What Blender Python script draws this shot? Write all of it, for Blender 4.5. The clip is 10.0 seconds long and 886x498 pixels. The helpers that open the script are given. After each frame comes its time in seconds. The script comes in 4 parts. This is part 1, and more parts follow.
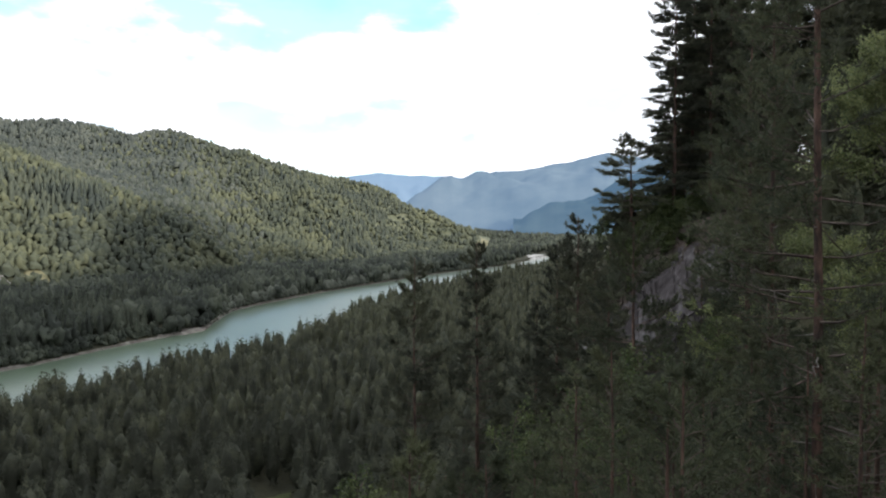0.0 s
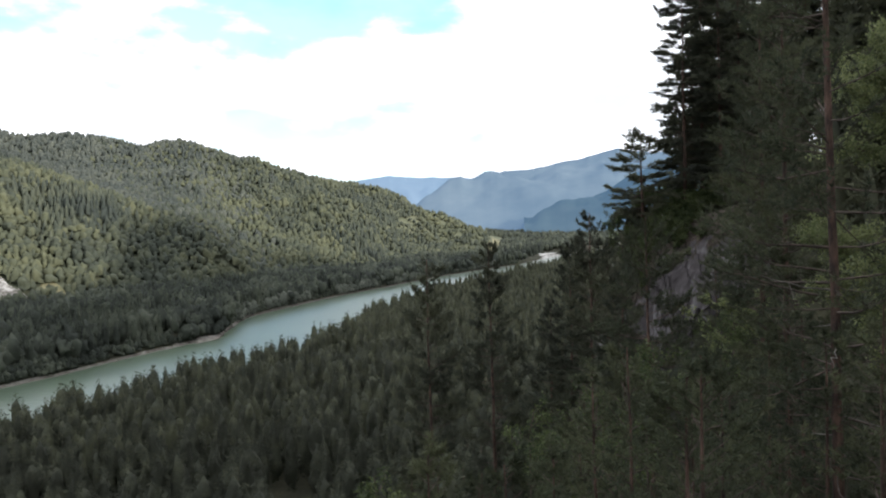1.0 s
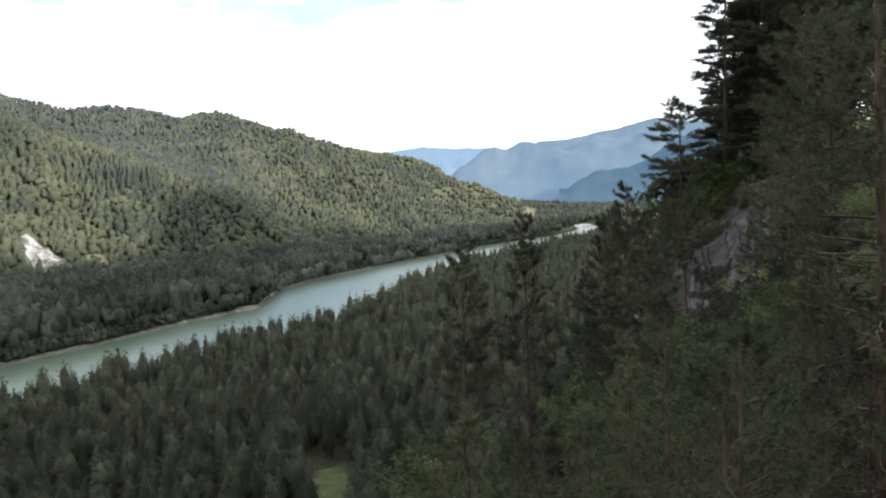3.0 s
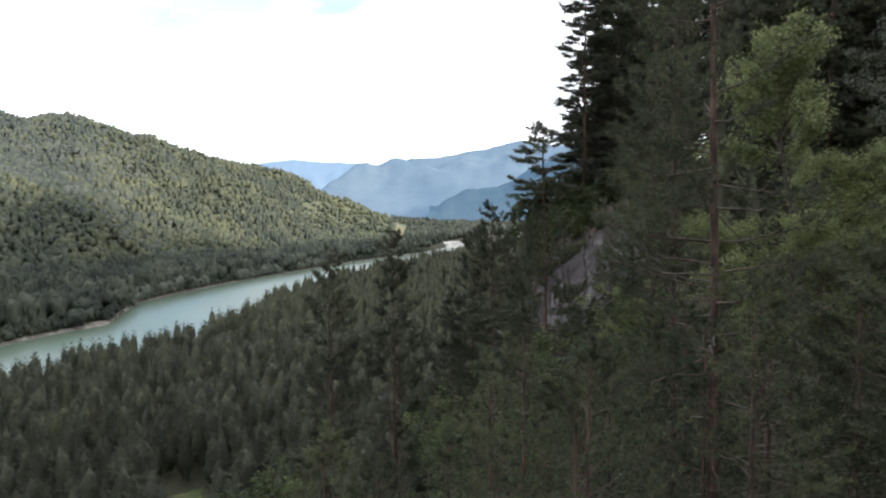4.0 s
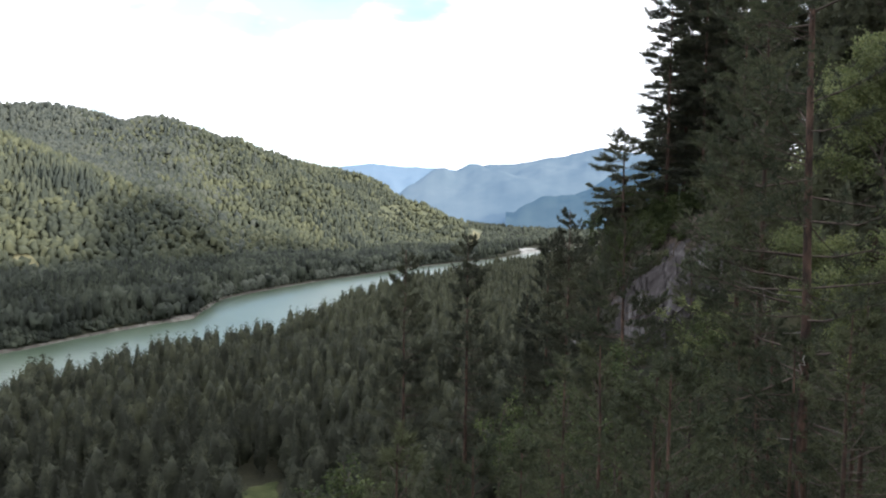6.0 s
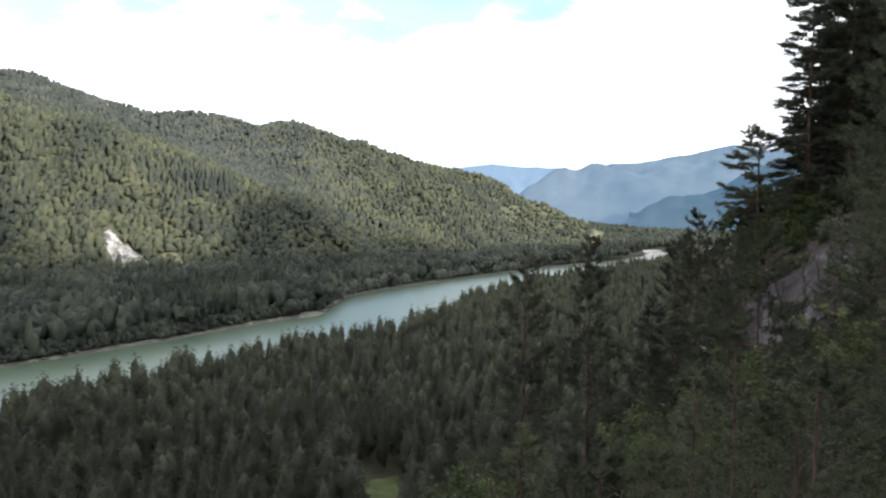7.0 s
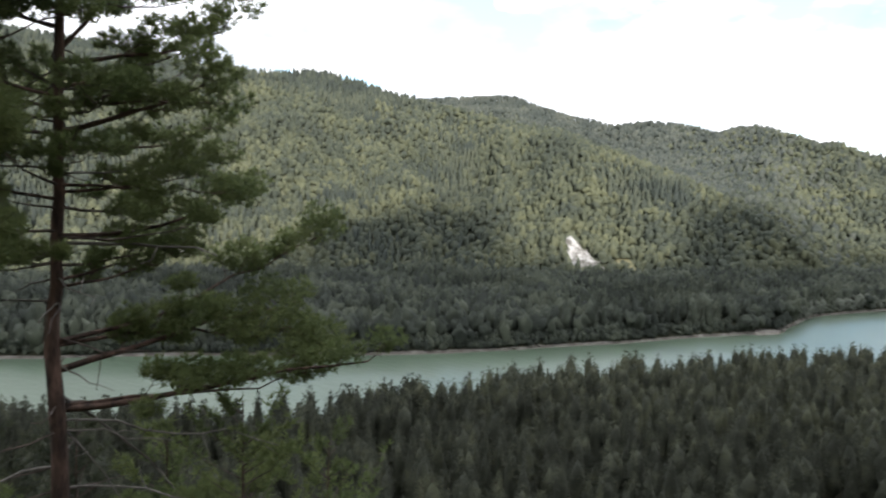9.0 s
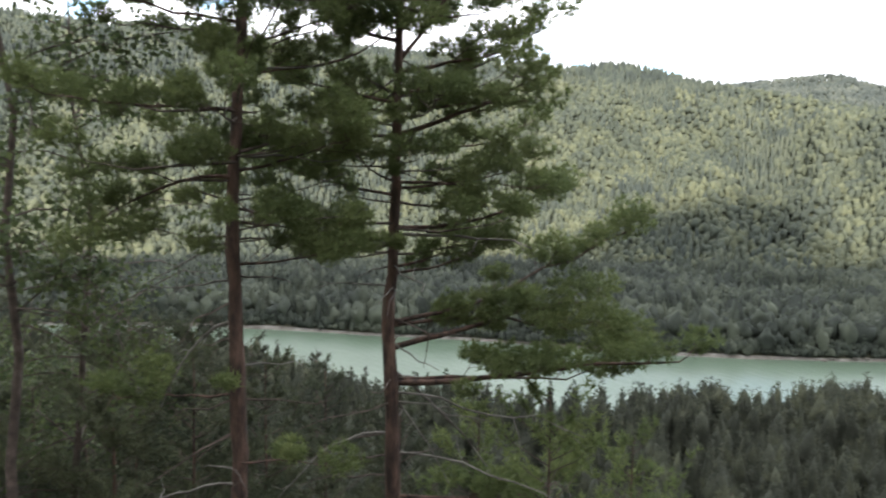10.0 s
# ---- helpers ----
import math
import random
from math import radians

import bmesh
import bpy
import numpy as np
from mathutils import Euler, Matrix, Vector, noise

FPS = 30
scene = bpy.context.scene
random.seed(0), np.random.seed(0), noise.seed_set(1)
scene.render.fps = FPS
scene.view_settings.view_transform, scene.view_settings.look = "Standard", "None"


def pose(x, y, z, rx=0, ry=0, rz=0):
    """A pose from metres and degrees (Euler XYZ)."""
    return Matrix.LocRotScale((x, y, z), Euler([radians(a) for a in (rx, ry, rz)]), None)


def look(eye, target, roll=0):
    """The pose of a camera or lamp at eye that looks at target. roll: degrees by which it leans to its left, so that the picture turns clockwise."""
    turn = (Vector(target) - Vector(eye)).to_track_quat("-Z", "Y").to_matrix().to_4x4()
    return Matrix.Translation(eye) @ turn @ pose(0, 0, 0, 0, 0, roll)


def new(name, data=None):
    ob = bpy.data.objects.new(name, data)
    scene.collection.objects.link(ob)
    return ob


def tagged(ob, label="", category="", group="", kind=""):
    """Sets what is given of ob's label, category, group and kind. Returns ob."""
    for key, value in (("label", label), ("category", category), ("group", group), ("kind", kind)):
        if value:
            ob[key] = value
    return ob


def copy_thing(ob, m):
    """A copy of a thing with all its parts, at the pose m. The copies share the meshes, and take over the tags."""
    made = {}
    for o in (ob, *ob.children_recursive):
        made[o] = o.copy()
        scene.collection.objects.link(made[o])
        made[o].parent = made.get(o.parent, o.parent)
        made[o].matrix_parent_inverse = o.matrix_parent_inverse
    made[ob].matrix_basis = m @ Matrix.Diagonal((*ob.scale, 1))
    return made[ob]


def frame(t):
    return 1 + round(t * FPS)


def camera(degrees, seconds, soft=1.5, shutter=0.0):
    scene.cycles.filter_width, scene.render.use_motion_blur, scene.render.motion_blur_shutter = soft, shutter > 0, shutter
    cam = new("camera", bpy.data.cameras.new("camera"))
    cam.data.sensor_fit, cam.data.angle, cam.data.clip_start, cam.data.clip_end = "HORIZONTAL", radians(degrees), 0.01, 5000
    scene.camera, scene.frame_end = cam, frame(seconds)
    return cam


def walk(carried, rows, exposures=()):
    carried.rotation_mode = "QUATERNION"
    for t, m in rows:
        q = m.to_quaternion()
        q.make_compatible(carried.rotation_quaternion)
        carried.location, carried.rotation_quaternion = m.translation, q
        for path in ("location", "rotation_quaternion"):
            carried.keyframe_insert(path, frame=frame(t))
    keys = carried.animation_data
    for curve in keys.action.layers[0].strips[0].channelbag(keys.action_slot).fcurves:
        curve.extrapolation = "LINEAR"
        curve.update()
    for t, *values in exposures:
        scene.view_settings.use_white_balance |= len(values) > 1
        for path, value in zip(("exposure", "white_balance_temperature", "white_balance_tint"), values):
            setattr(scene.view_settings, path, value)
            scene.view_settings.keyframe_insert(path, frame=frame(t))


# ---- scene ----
cam = camera(62.5, 10.0, soft=2.0, shutter=0.2)
PATH = [
    (0, pose(0.000, 0.653, 72, 87.50, 0.18, -0.00)),
    (0.5, pose(-0.002, 0.653, 72, 87.66, 0.74, 0.15)),
    (1, pose(-0.009, 0.653, 72, 87.61, 1.90, 0.82)),
    (1.5, pose(-0.043, 0.652, 72, 87.40, 2.42, 3.74)),
    (2, pose(-0.071, 0.650, 72, 86.96, 2.21, 6.21)),
    (2.2, pose(-0.082, 0.648, 72, 86.42, 2.11, 7.21)),
    (3.3, pose(-0.018, 0.653, 72, 85.37, 2.12, 1.58)),
    (3.5, pose(-0.002, 0.653, 72, 85.83, 2.13, 0.22)),
    (4, pose(0.075, 0.649, 72, 86.46, 0.38, -6.56)),
    (4.5, pose(0.096, 0.646, 72, 86.75, -0.37, -8.48)),
    (5, pose(0.080, 0.649, 72, 87.12, -1.14, -7.01)),
    (5.2, pose(0.057, 0.651, 72, 87.11, -1.18, -5.03)),
    (6.3, pose(-0.018, 0.653, 72, 86.82, -1.04, 1.56)),
    (6.5, pose(-0.043, 0.652, 72, 86.80, -1.11, 3.73)),
    (7, pose(-0.100, 0.646, 72, 86.77, -0.86, 8.78)),
    (7.5, pose(-0.191, 0.625, 72, 87.01, -0.99, 16.96)),
    (8, pose(-0.282, 0.590, 72, 87.21, -1.27, 25.53)),
    (8.5, pose(-0.364, 0.542, 72, 87.15, -1.46, 33.89)),
    (9, pose(-0.448, 0.476, 72, 86.79, -1.31, 43.29)),
    (9.5, pose(-0.535, 0.375, 72, 86.36, -1.37, 54.98)),
    (10, pose(-0.597, 0.265, 72, 85.84, -1.02, 66.04)),
]
walk(cam, PATH, exposures=[(0, 0.6, 6360, 10), (2, 0.65, 6360, 10), (4, 1.0, 6360, 10), (5, 1.03, 6360, 10), (6.5, 0.85, 6360, 10), (7.5, 0.77, 6360, 10), (8.5, 0.8, 6360, 10), (9, 0.87, 6360, 10), (9.5, 1.2, 6360, 10), (10, 1.54, 6360, 10)])

# ---- light ----
SUN_AZ, SUN_EL = radians(128), radians(16)   # azimuth clockwise from +y
world = bpy.data.worlds.new("sky")
scene.world = world
world.use_nodes = True
wn, wl = world.node_tree.nodes, world.node_tree.links
wn.clear()
sky = wn.new("ShaderNodeTexSky")
sky.sky_type, sky.sun_disc = "NISHITA", False
sky.sun_elevation, sky.sun_rotation = SUN_EL, SUN_AZ
sky.air_density, sky.dust_density, sky.altitude = 1.0, 1.5, 400
coord = wn.new("ShaderNodeTexCoord")
stretch = wn.new("ShaderNodeMapping")
stretch.inputs["Scale"].default_value = (1.0, 1.0, 2.2)
clouds = wn.new("ShaderNodeTexNoise")
clouds.inputs["Scale"].default_value, clouds.inputs["Detail"].default_value = 6.0, 7
clouds.inputs["Roughness"].default_value = 0.5
wl.new(coord.outputs["Generated"], stretch.inputs["Vector"])
wl.new(stretch.outputs[0], clouds.inputs["Vector"])
# ragged edges: the direction wanders with the noise before it is compared with the breaks in the cloud
centred = wn.new("ShaderNodeVectorMath")
centred.operation, centred.inputs[1].default_value = "SUBTRACT", (0.5, 0.5, 0.5)
wander = wn.new("ShaderNodeVectorMath")
wander.operation = "MULTIPLY_ADD"
wander.inputs[1].default_value = (0.20, 0.20, 0.20)
wl.new(clouds.outputs["Color"], centred.inputs[0])
wl.new(centred.outputs[0], wander.inputs[0])
wl.new(coord.outputs["Generated"], wander.inputs[2])
# breaks of blue in the bright cloud: azimuth, elevation, outer and inner radius in degrees, clearness
clear = None
for az_deg, el_deg, outer, inner, amount in ((-15, 19, 14.0, 4.0, 0.8), (-45, 18.5, 6, 2.0, 0.6), (-90, 18, 7, 3, 0.6), (-7, 5, 3.0, 0.5, 0.35)):
    facing = wn.new("ShaderNodeVectorMath")
    facing.operation = "DOT_PRODUCT"
    facing.inputs[1].default_value = (math.sin(radians(az_deg)) * math.cos(radians(el_deg)), math.cos(radians(az_deg)) * math.cos(radians(el_deg)), math.sin(radians(el_deg)))
    span = wn.new("ShaderNodeMapRange")
    span.interpolation_type = "SMOOTHSTEP"
    span.inputs["From Min"].default_value, span.inputs["From Max"].default_value = math.cos(radians(outer)), math.cos(radians(inner))
    span.inputs["To Max"].default_value = amount
    wl.new(wander.outputs[0], facing.inputs[0])
    wl.new(facing.outputs["Value"], span.inputs["Value"])
    if clear is not None:
        widest = wn.new("ShaderNodeMath")
        widest.operation = "MAXIMUM"
        wl.new(clear, widest.inputs[0])
        wl.new(span.outputs[0], widest.inputs[1])
        clear = widest.outputs[0]
    else:
        clear = span.outputs[0]
tone = wn.new("ShaderNodeValToRGB")
tone.color_ramp.elements[0].position, tone.color_ramp.elements[1].position = 0.34, 0.52
tone.color_ramp.elements[0].color, tone.color_ramp.elements[1].color = (6.6, 7.2, 7.9, 1), (11.2, 11.4, 11.8, 1)
wl.new(clouds.outputs[0], tone.inputs[0])
lift = wn.new("ShaderNodeVectorMath")
lift.operation, lift.inputs[1].default_value = "MULTIPLY", (1.5, 2.15, 2.45)
cmix = wn.new("ShaderNodeMixRGB")
back = wn.new("ShaderNodeBackground")
back.inputs["Strength"].default_value = 0.10
wout = wn.new("ShaderNodeOutputWorld")
wl.new(sky.outputs[0], lift.inputs[0])
wl.new(clear, cmix.inputs[0])
wl.new(tone.outputs[0], cmix.inputs[1])
wl.new(lift.outputs[0], cmix.inputs[2])
wl.new(cmix.outputs[0], back.inputs["Color"])
wl.new(back.outputs[0], wout.inputs[0])

sun_data = bpy.data.lights.new("sun", "SUN")
sun_data.energy, sun_data.angle, sun_data.color = 3.1, radians(1.8), (1.0, 0.95, 0.86)
sun = new("sun", sun_data)
sun_way = Vector((math.sin(SUN_AZ) * math.cos(SUN_EL), math.cos(SUN_AZ) * math.cos(SUN_EL), math.sin(SUN_EL)))
sun.matrix_world = look(sun_way * 500, (0, 0, 0))


# ---- materials ----
def material(name, colours, scale=1.0, rough=0.8, bump=0.0, bump_scale=None, island=0.0, obj_random=0.0,
             leaf=0.0, metal=0.0, spec=0.3, detail=6.0, stretch=(1, 1, 1), fine=None, positions=None):
    """A principled material: a ramp of colours driven by noise at two scales, optionally varied by mesh island or object."""
    m = bpy.data.materials.new(name)
    m.use_nodes = True
    n, k = m.node_tree.nodes, m.node_tree.links
    p = n["Principled BSDF"]
    p.inputs["Roughness"].default_value, p.inputs["Metallic"].default_value = rough, metal
    p.inputs["Specular IOR Level"].default_value = spec
    geo = n.new("ShaderNodeNewGeometry")
    mapping = n.new("ShaderNodeMapping")
    mapping.inputs["Scale"].default_value = stretch
    k.new(geo.outputs["Position"], mapping.inputs["Vector"])
    a = n.new("ShaderNodeTexNoise")
    a.inputs["Scale"].default_value, a.inputs["Detail"].default_value = scale, detail
    k.new(mapping.outputs[0], a.inputs["Vector"])
    b = n.new("ShaderNodeTexNoise")
    b.inputs["Scale"].default_value, b.inputs["Detail"].default_value = (fine or scale * 9), 3
    k.new(mapping.outputs[0], b.inputs["Vector"])
    mix = n.new("ShaderNodeMath")
    mix.operation = "MULTIPLY_ADD"
    mix.inputs[1].default_value = 0.3
    k.new(b.outputs[0], mix.inputs[0])
    k.new(a.outputs[0], mix.inputs[2])
    last = mix.outputs[0]
    offset = 0.15
    for amount, source in ((island, geo.outputs["Random Per Island"]), (obj_random, None)):
        if amount:
            if source is None:
                source = n.new("ShaderNodeObjectInfo").outputs["Random"]
            add = n.new("ShaderNodeMath")
            add.operation = "MULTIPLY_ADD"
            add.inputs[1].default_value = amount
            k.new(source, add.inputs[0])
            k.new(last, add.inputs[2])
            last = add.outputs[0]
            offset += amount / 2
    sub = n.new("ShaderNodeMath")
    sub.operation = "SUBTRACT"
    sub.inputs[1].default_value = offset
    k.new(last, sub.inputs[0])
    ramp = n.new("ShaderNodeValToRGB")
    e = ramp.color_ramp.elements
    spots = positions or [0.3 + 0.4 * i / (len(colours) - 1) for i in range(len(colours))]
    for i, (c, s) in enumerate(zip(colours, spots)):
        el = e[i] if i < 2 else e.new(s)
        el.position, el.color = s, (*c, 1)
    k.new(sub.outputs[0], ramp.inputs[0])
    k.new(ramp.outputs[0], p.inputs["Base Color"])
    if bump:
        t = n.new("ShaderNodeTexNoise")
        t.inputs["Scale"].default_value, t.inputs["Detail"].default_value = bump_scale or scale * 4, 8
        k.new(mapping.outputs[0], t.inputs["Vector"])
        bm = n.new("ShaderNodeBump")
        bm.inputs["Strength"].default_value, bm.inputs["Distance"].default_value = 1.0, bump
        k.new(t.outputs[0], bm.inputs["Height"])
        k.new(bm.outputs[0], p.inputs["Normal"])
    if leaf:
        tr = n.new("ShaderNodeBsdfTranslucent")
        k.new(ramp.outputs[0], tr.inputs["Color"])
        ms = n.new("ShaderNodeMixShader")
        ms.inputs[0].default_value = leaf
        k.new(p.outputs[0], ms.inputs[1])
        k.new(tr.outputs[0], ms.inputs[2])
        k.new(ms.outputs[0], n["Material Output"].inputs["Surface"])
    return m


M_NEEDLE = material("pine_needles", [(0.054, 0.058, 0.042), (0.080, 0.086, 0.059), (0.116, 0.121, 0.075)], 0.22, 0.8, island=0.08, obj_random=0.2, leaf=0.4, positions=[0.37, 0.5, 0.65])
# light put into the colour: brighter, yellower needles for pines near the lookout
M_BRIGHT_NEEDLE = material("brightened_pine_needles", [(0.096, 0.126, 0.049), (0.145, 0.177, 0.066), (0.200, 0.232, 0.089)], 0.8, 0.6, island=0.12, obj_random=0.1, leaf=0.5)
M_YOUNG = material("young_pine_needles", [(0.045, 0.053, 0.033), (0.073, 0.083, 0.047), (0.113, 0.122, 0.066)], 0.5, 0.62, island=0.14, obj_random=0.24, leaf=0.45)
M_HILL = material("hillside_foliage", [(0.045, 0.053, 0.039), (0.066, 0.074, 0.047), (0.100, 0.105, 0.060)], 0.014, 0.85, island=0.26, fine=0.12, positions=[0.34, 0.5, 0.68])
M_DARKWOOD = material("hillside_conifer_needles", [(0.036, 0.044, 0.037), (0.052, 0.061, 0.046), (0.078, 0.086, 0.059)], 0.02, 0.85, island=0.22, fine=0.12, positions=[0.36, 0.5, 0.66])
# greyer, duller than the hill: distance haze put into the foliage colour
M_BACK = material("hazed_ridge_foliage", [(0.045, 0.053, 0.046), (0.060, 0.068, 0.057), (0.086, 0.093, 0.074)], 0.018, 0.85, island=0.2, fine=0.12, positions=[0.36, 0.5, 0.66])
M_PLAIN = material("riverside_foliage", [(0.031, 0.037, 0.029), (0.050, 0.058, 0.043), (0.081, 0.091, 0.064)], 0.03, 0.85, island=0.25, leaf=0.15, fine=0.2, positions=[0.36, 0.5, 0.66])
M_WILLOW = material("willow_leaves", [(0.075, 0.085, 0.068), (0.115, 0.125, 0.10), (0.165, 0.175, 0.14)], 0.05, 0.8, island=0.25, leaf=0.25)
M_LEAF = material("birch_leaves", [(0.128, 0.152, 0.067), (0.190, 0.213, 0.094), (0.25, 0.275, 0.121)], 0.8, 0.55, island=0.35, leaf=0.5)
M_SHRUB = material("shrub_leaves", [(0.048, 0.066, 0.028), (0.080, 0.104, 0.042), (0.126, 0.150, 0.060)], 0.8, 0.6, island=0.3, leaf=0.4)
M_BARK = material("pine_bark", [(0.037, 0.026, 0.022), (0.086, 0.054, 0.043), (0.160, 0.099, 0.076)], 7.0, 0.9, bump=0.03, bump_scale=26, stretch=(1, 1, 0.3), fine=34, positions=[0.34, 0.5, 0.68])
M_TWIG = material("pine_twig_bark", [(0.048, 0.036, 0.031), (0.085, 0.064, 0.054), (0.145, 0.11, 0.093)], 6.0, 0.9)
M_DEAD = material("dead_branch_wood", [(0.085, 0.075, 0.068), (0.15, 0.135, 0.12), (0.22, 0.20, 0.18)], 6.0, 0.9)
M_BIRCHBARK = material("birch_bark", [(0.08, 0.075, 0.07), (0.42, 0.40, 0.37), (0.55, 0.53, 0.49)], 4.0, 0.8, stretch=(1, 1, 3))
M_GROUND = material("forest_floor", [(0.026, 0.027, 0.017), (0.045, 0.044, 0.026), (0.075, 0.07, 0.04)], 0.05, 0.95, bump=0.3, bump_scale=1.2, fine=0.8)
M_UNDER = material("hillside_understory", [(0.070, 0.080, 0.056), (0.098, 0.106, 0.068), (0.13, 0.134, 0.084)], 0.02, 0.95, bump=0.8, bump_scale=0.4, fine=0.25)
M_GRAVEL = material("river_gravel", [(0.10, 0.09, 0.075), (0.16, 0.145, 0.125), (0.26, 0.245, 0.22)], 0.25, 0.95, bump=0.08, bump_scale=3.0, fine=2.5)
M_ROCK = material("cliff_rock", [(0.040, 0.035, 0.036), (0.074, 0.065, 0.067), (0.20, 0.19, 0.193)], 0.30, 0.95, bump=0.25, bump_scale=1.8, stretch=(1.3, 1.3, 0.28), fine=2.4)
M_EARTH = material("red_brown_rubble", [(0.034, 0.030, 0.023), (0.062, 0.049, 0.040), (0.108, 0.085, 0.073)], 0.4, 0.95, bump=0.3, bump_scale=2.2, fine=2.8)
M_SCREE = material("pale_scree", [(0.12, 0.11, 0.095), (0.27, 0.255, 0.24), (0.46, 0.445, 0.43)], 0.11, 0.95, bump=1.6, bump_scale=0.5, fine=0.6, positions=[0.38, 0.5, 0.6])
M_BAR = material("pale_river_gravel", [(0.30, 0.285, 0.26), (0.46, 0.44, 0.41), (0.62, 0.60, 0.57)], 0.05, 0.95, bump=0.3, bump_scale=0.5, fine=0.5)
M_MEADOW = material("dry_meadow_grass", [(0.13, 0.125, 0.07), (0.20, 0.185, 0.105), (0.28, 0.25, 0.16)], 0.06, 0.95, bump=0.2, bump_scale=0.9)
M_GRASS = material("green_glade_grass", [(0.045, 0.058, 0.022), (0.072, 0.086, 0.034), (0.105, 0.115, 0.05)], 0.3, 0.95, bump=0.1, bump_scale=3)


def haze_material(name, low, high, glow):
    """Distant mountain through kilometres of air: diffuse forest, its haze painted in as blue emission."""
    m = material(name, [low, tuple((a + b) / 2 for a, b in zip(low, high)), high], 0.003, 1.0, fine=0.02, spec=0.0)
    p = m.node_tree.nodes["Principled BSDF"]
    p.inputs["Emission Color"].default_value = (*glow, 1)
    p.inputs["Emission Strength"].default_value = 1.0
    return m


M_WATER = bpy.data.materials.new("glacial_river_water")
M_WATER.use_nodes = True
wnn, wkk = M_WATER.node_tree.nodes, M_WATER.node_tree.links
wp = wnn["Principled BSDF"]
wp.inputs["Roughness"].default_value, wp.inputs["IOR"].default_value = 0.30, 1.36
wp.inputs["Coat Weight"].default_value, wp.inputs["Coat Roughness"].default_value = 0.35, 0.3
wgeo = wnn.new("ShaderNodeNewGeometry")
wmap = wnn.new("ShaderNodeMapping")
wmap.inputs["Rotation"].default_value, wmap.inputs["Scale"].default_value = (0, 0, radians(35)), (0.35, 1, 1)
wkk.new(wgeo.outputs["Position"], wmap.inputs[0])
wtone = wnn.new("ShaderNodeTexNoise")
wtone.inputs["Scale"].default_value, wtone.inputs["Detail"].default_value = 0.02, 5
wkk.new(wmap.outputs[0], wtone.inputs["Vector"])
wramp = wnn.new("ShaderNodeValToRGB")
wramp.color_ramp.elements[0].position, wramp.color_ramp.elements[1].position = 0.3, 0.7
wramp.color_ramp.elements[0].color, wramp.color_ramp.elements[1].color = (0.072, 0.104, 0.068, 1), (0.098, 0.136, 0.092, 1)
wkk.new(wtone.outputs[0], wramp.inputs[0])
wkk.new(wramp.outputs[0], wp.inputs["Base Color"])
wbump = wnn.new("ShaderNodeBump")
wbump.inputs["Strength"].default_value, wbump.inputs["Distance"].default_value = 0.6, 0.45
wripple = wnn.new("ShaderNodeTexNoise")
wripple.inputs["Scale"].default_value, wripple.inputs["Detail"].default_value = 0.35, 6
wkk.new(wmap.outputs[0], wripple.inputs["Vector"])
wkk.new(wripple.outputs[0], wbump.inputs["Height"])
wkk.new(wbump.outputs[0], wp.inputs["Normal"])

# ---- mesh helpers ----
RNG = np.random.default_rng(7)


def mesh_object(name, verts, tris, mat, parent=None, label="", smooth=False):
    """One mesh object from arrays of vertices (n, 3) and triangles or quads (m, 3 or 4)."""
    verts, tris = np.asarray(verts, np.float32), np.asarray(tris, np.int32)
    me = bpy.data.meshes.new(name)
    side = tris.shape[1]
    me.vertices.add(len(verts))
    me.vertices.foreach_set("co", verts.ravel())
    me.loops.add(tris.size)
    me.loops.foreach_set("vertex_index", tris.ravel())
    me.polygons.add(len(tris))
    me.polygons.foreach_set("loop_start", np.arange(0, tris.size, side, dtype=np.int32))
    me.polygons.foreach_set("use_smooth", np.full(len(tris), smooth))
    me.update(calc_edges=True)
    me.materials.append(mat)
    ob = new(name, me)
    if parent:
        ob.parent = parent
    if label:
        tagged(ob, label)
    return ob


def unit(v):
    return v / np.maximum(np.linalg.norm(v, axis=-1, keepdims=True), 1e-9)


def lattice(ix, iy, seed):
    h = (ix.astype(np.int64) * 374761393 + iy.astype(np.int64) * 668265263 + seed * 1442695041) & 0x7FFFFFFF
    h = ((h ^ (h >> 13)) * 1274126177) & 0x7FFFFFFF
    return ((h ^ (h >> 16)) & 0xFFFF) / 65535.0


def value_noise(x, y, seed=0):
    ix, iy = np.floor(x), np.floor(y)
    fx, fy = x - ix, y - iy
    fx, fy = fx * fx * (3 - 2 * fx), fy * fy * (3 - 2 * fy)
    a, b = lattice(ix, iy, seed), lattice(ix + 1, iy, seed)
    c, d = lattice(ix, iy + 1, seed), lattice(ix + 1, iy + 1, seed)
    return (a + (b - a) * fx) * (1 - fy) + (c + (d - c) * fx) * fy - 0.5


def fbm(x, y, size, seed=0, octaves=4):
    total = 0
    for o in range(octaves):
        total = total + value_noise(x / size * 2**o, y / size * 2**o, seed + o) * 0.5**o
    return total


def smooth(a, b, x):
    t = np.clip((x - a) / float(b - a), 0, 1)
    return t * t * (3 - 2 * t)


# ---- lie of the land: azimuth clockwise from +y, metres from the lookout ----
BANK_AZ = [-130, -105, -92, -80, -72, -65, -56, -48, -43, -37, -29, -21, -18.2, -16.2, -11.7, -5, 1, 5, 8.6, 13, 20]
FAR_BANK = [560, 470, 430, 395, 373, 364, 353, 353, 359, 376, 411, 469, 492, 585, 665, 800, 965, 1085, 1330, 1650, 2300]
NEAR_AZ = [-130, -105, -92, -80, -75, -72, -61, -57, -49, -42, -37, -29, -21, -14, -9, -4, 0.5, 7, 9.5, 13, 20]
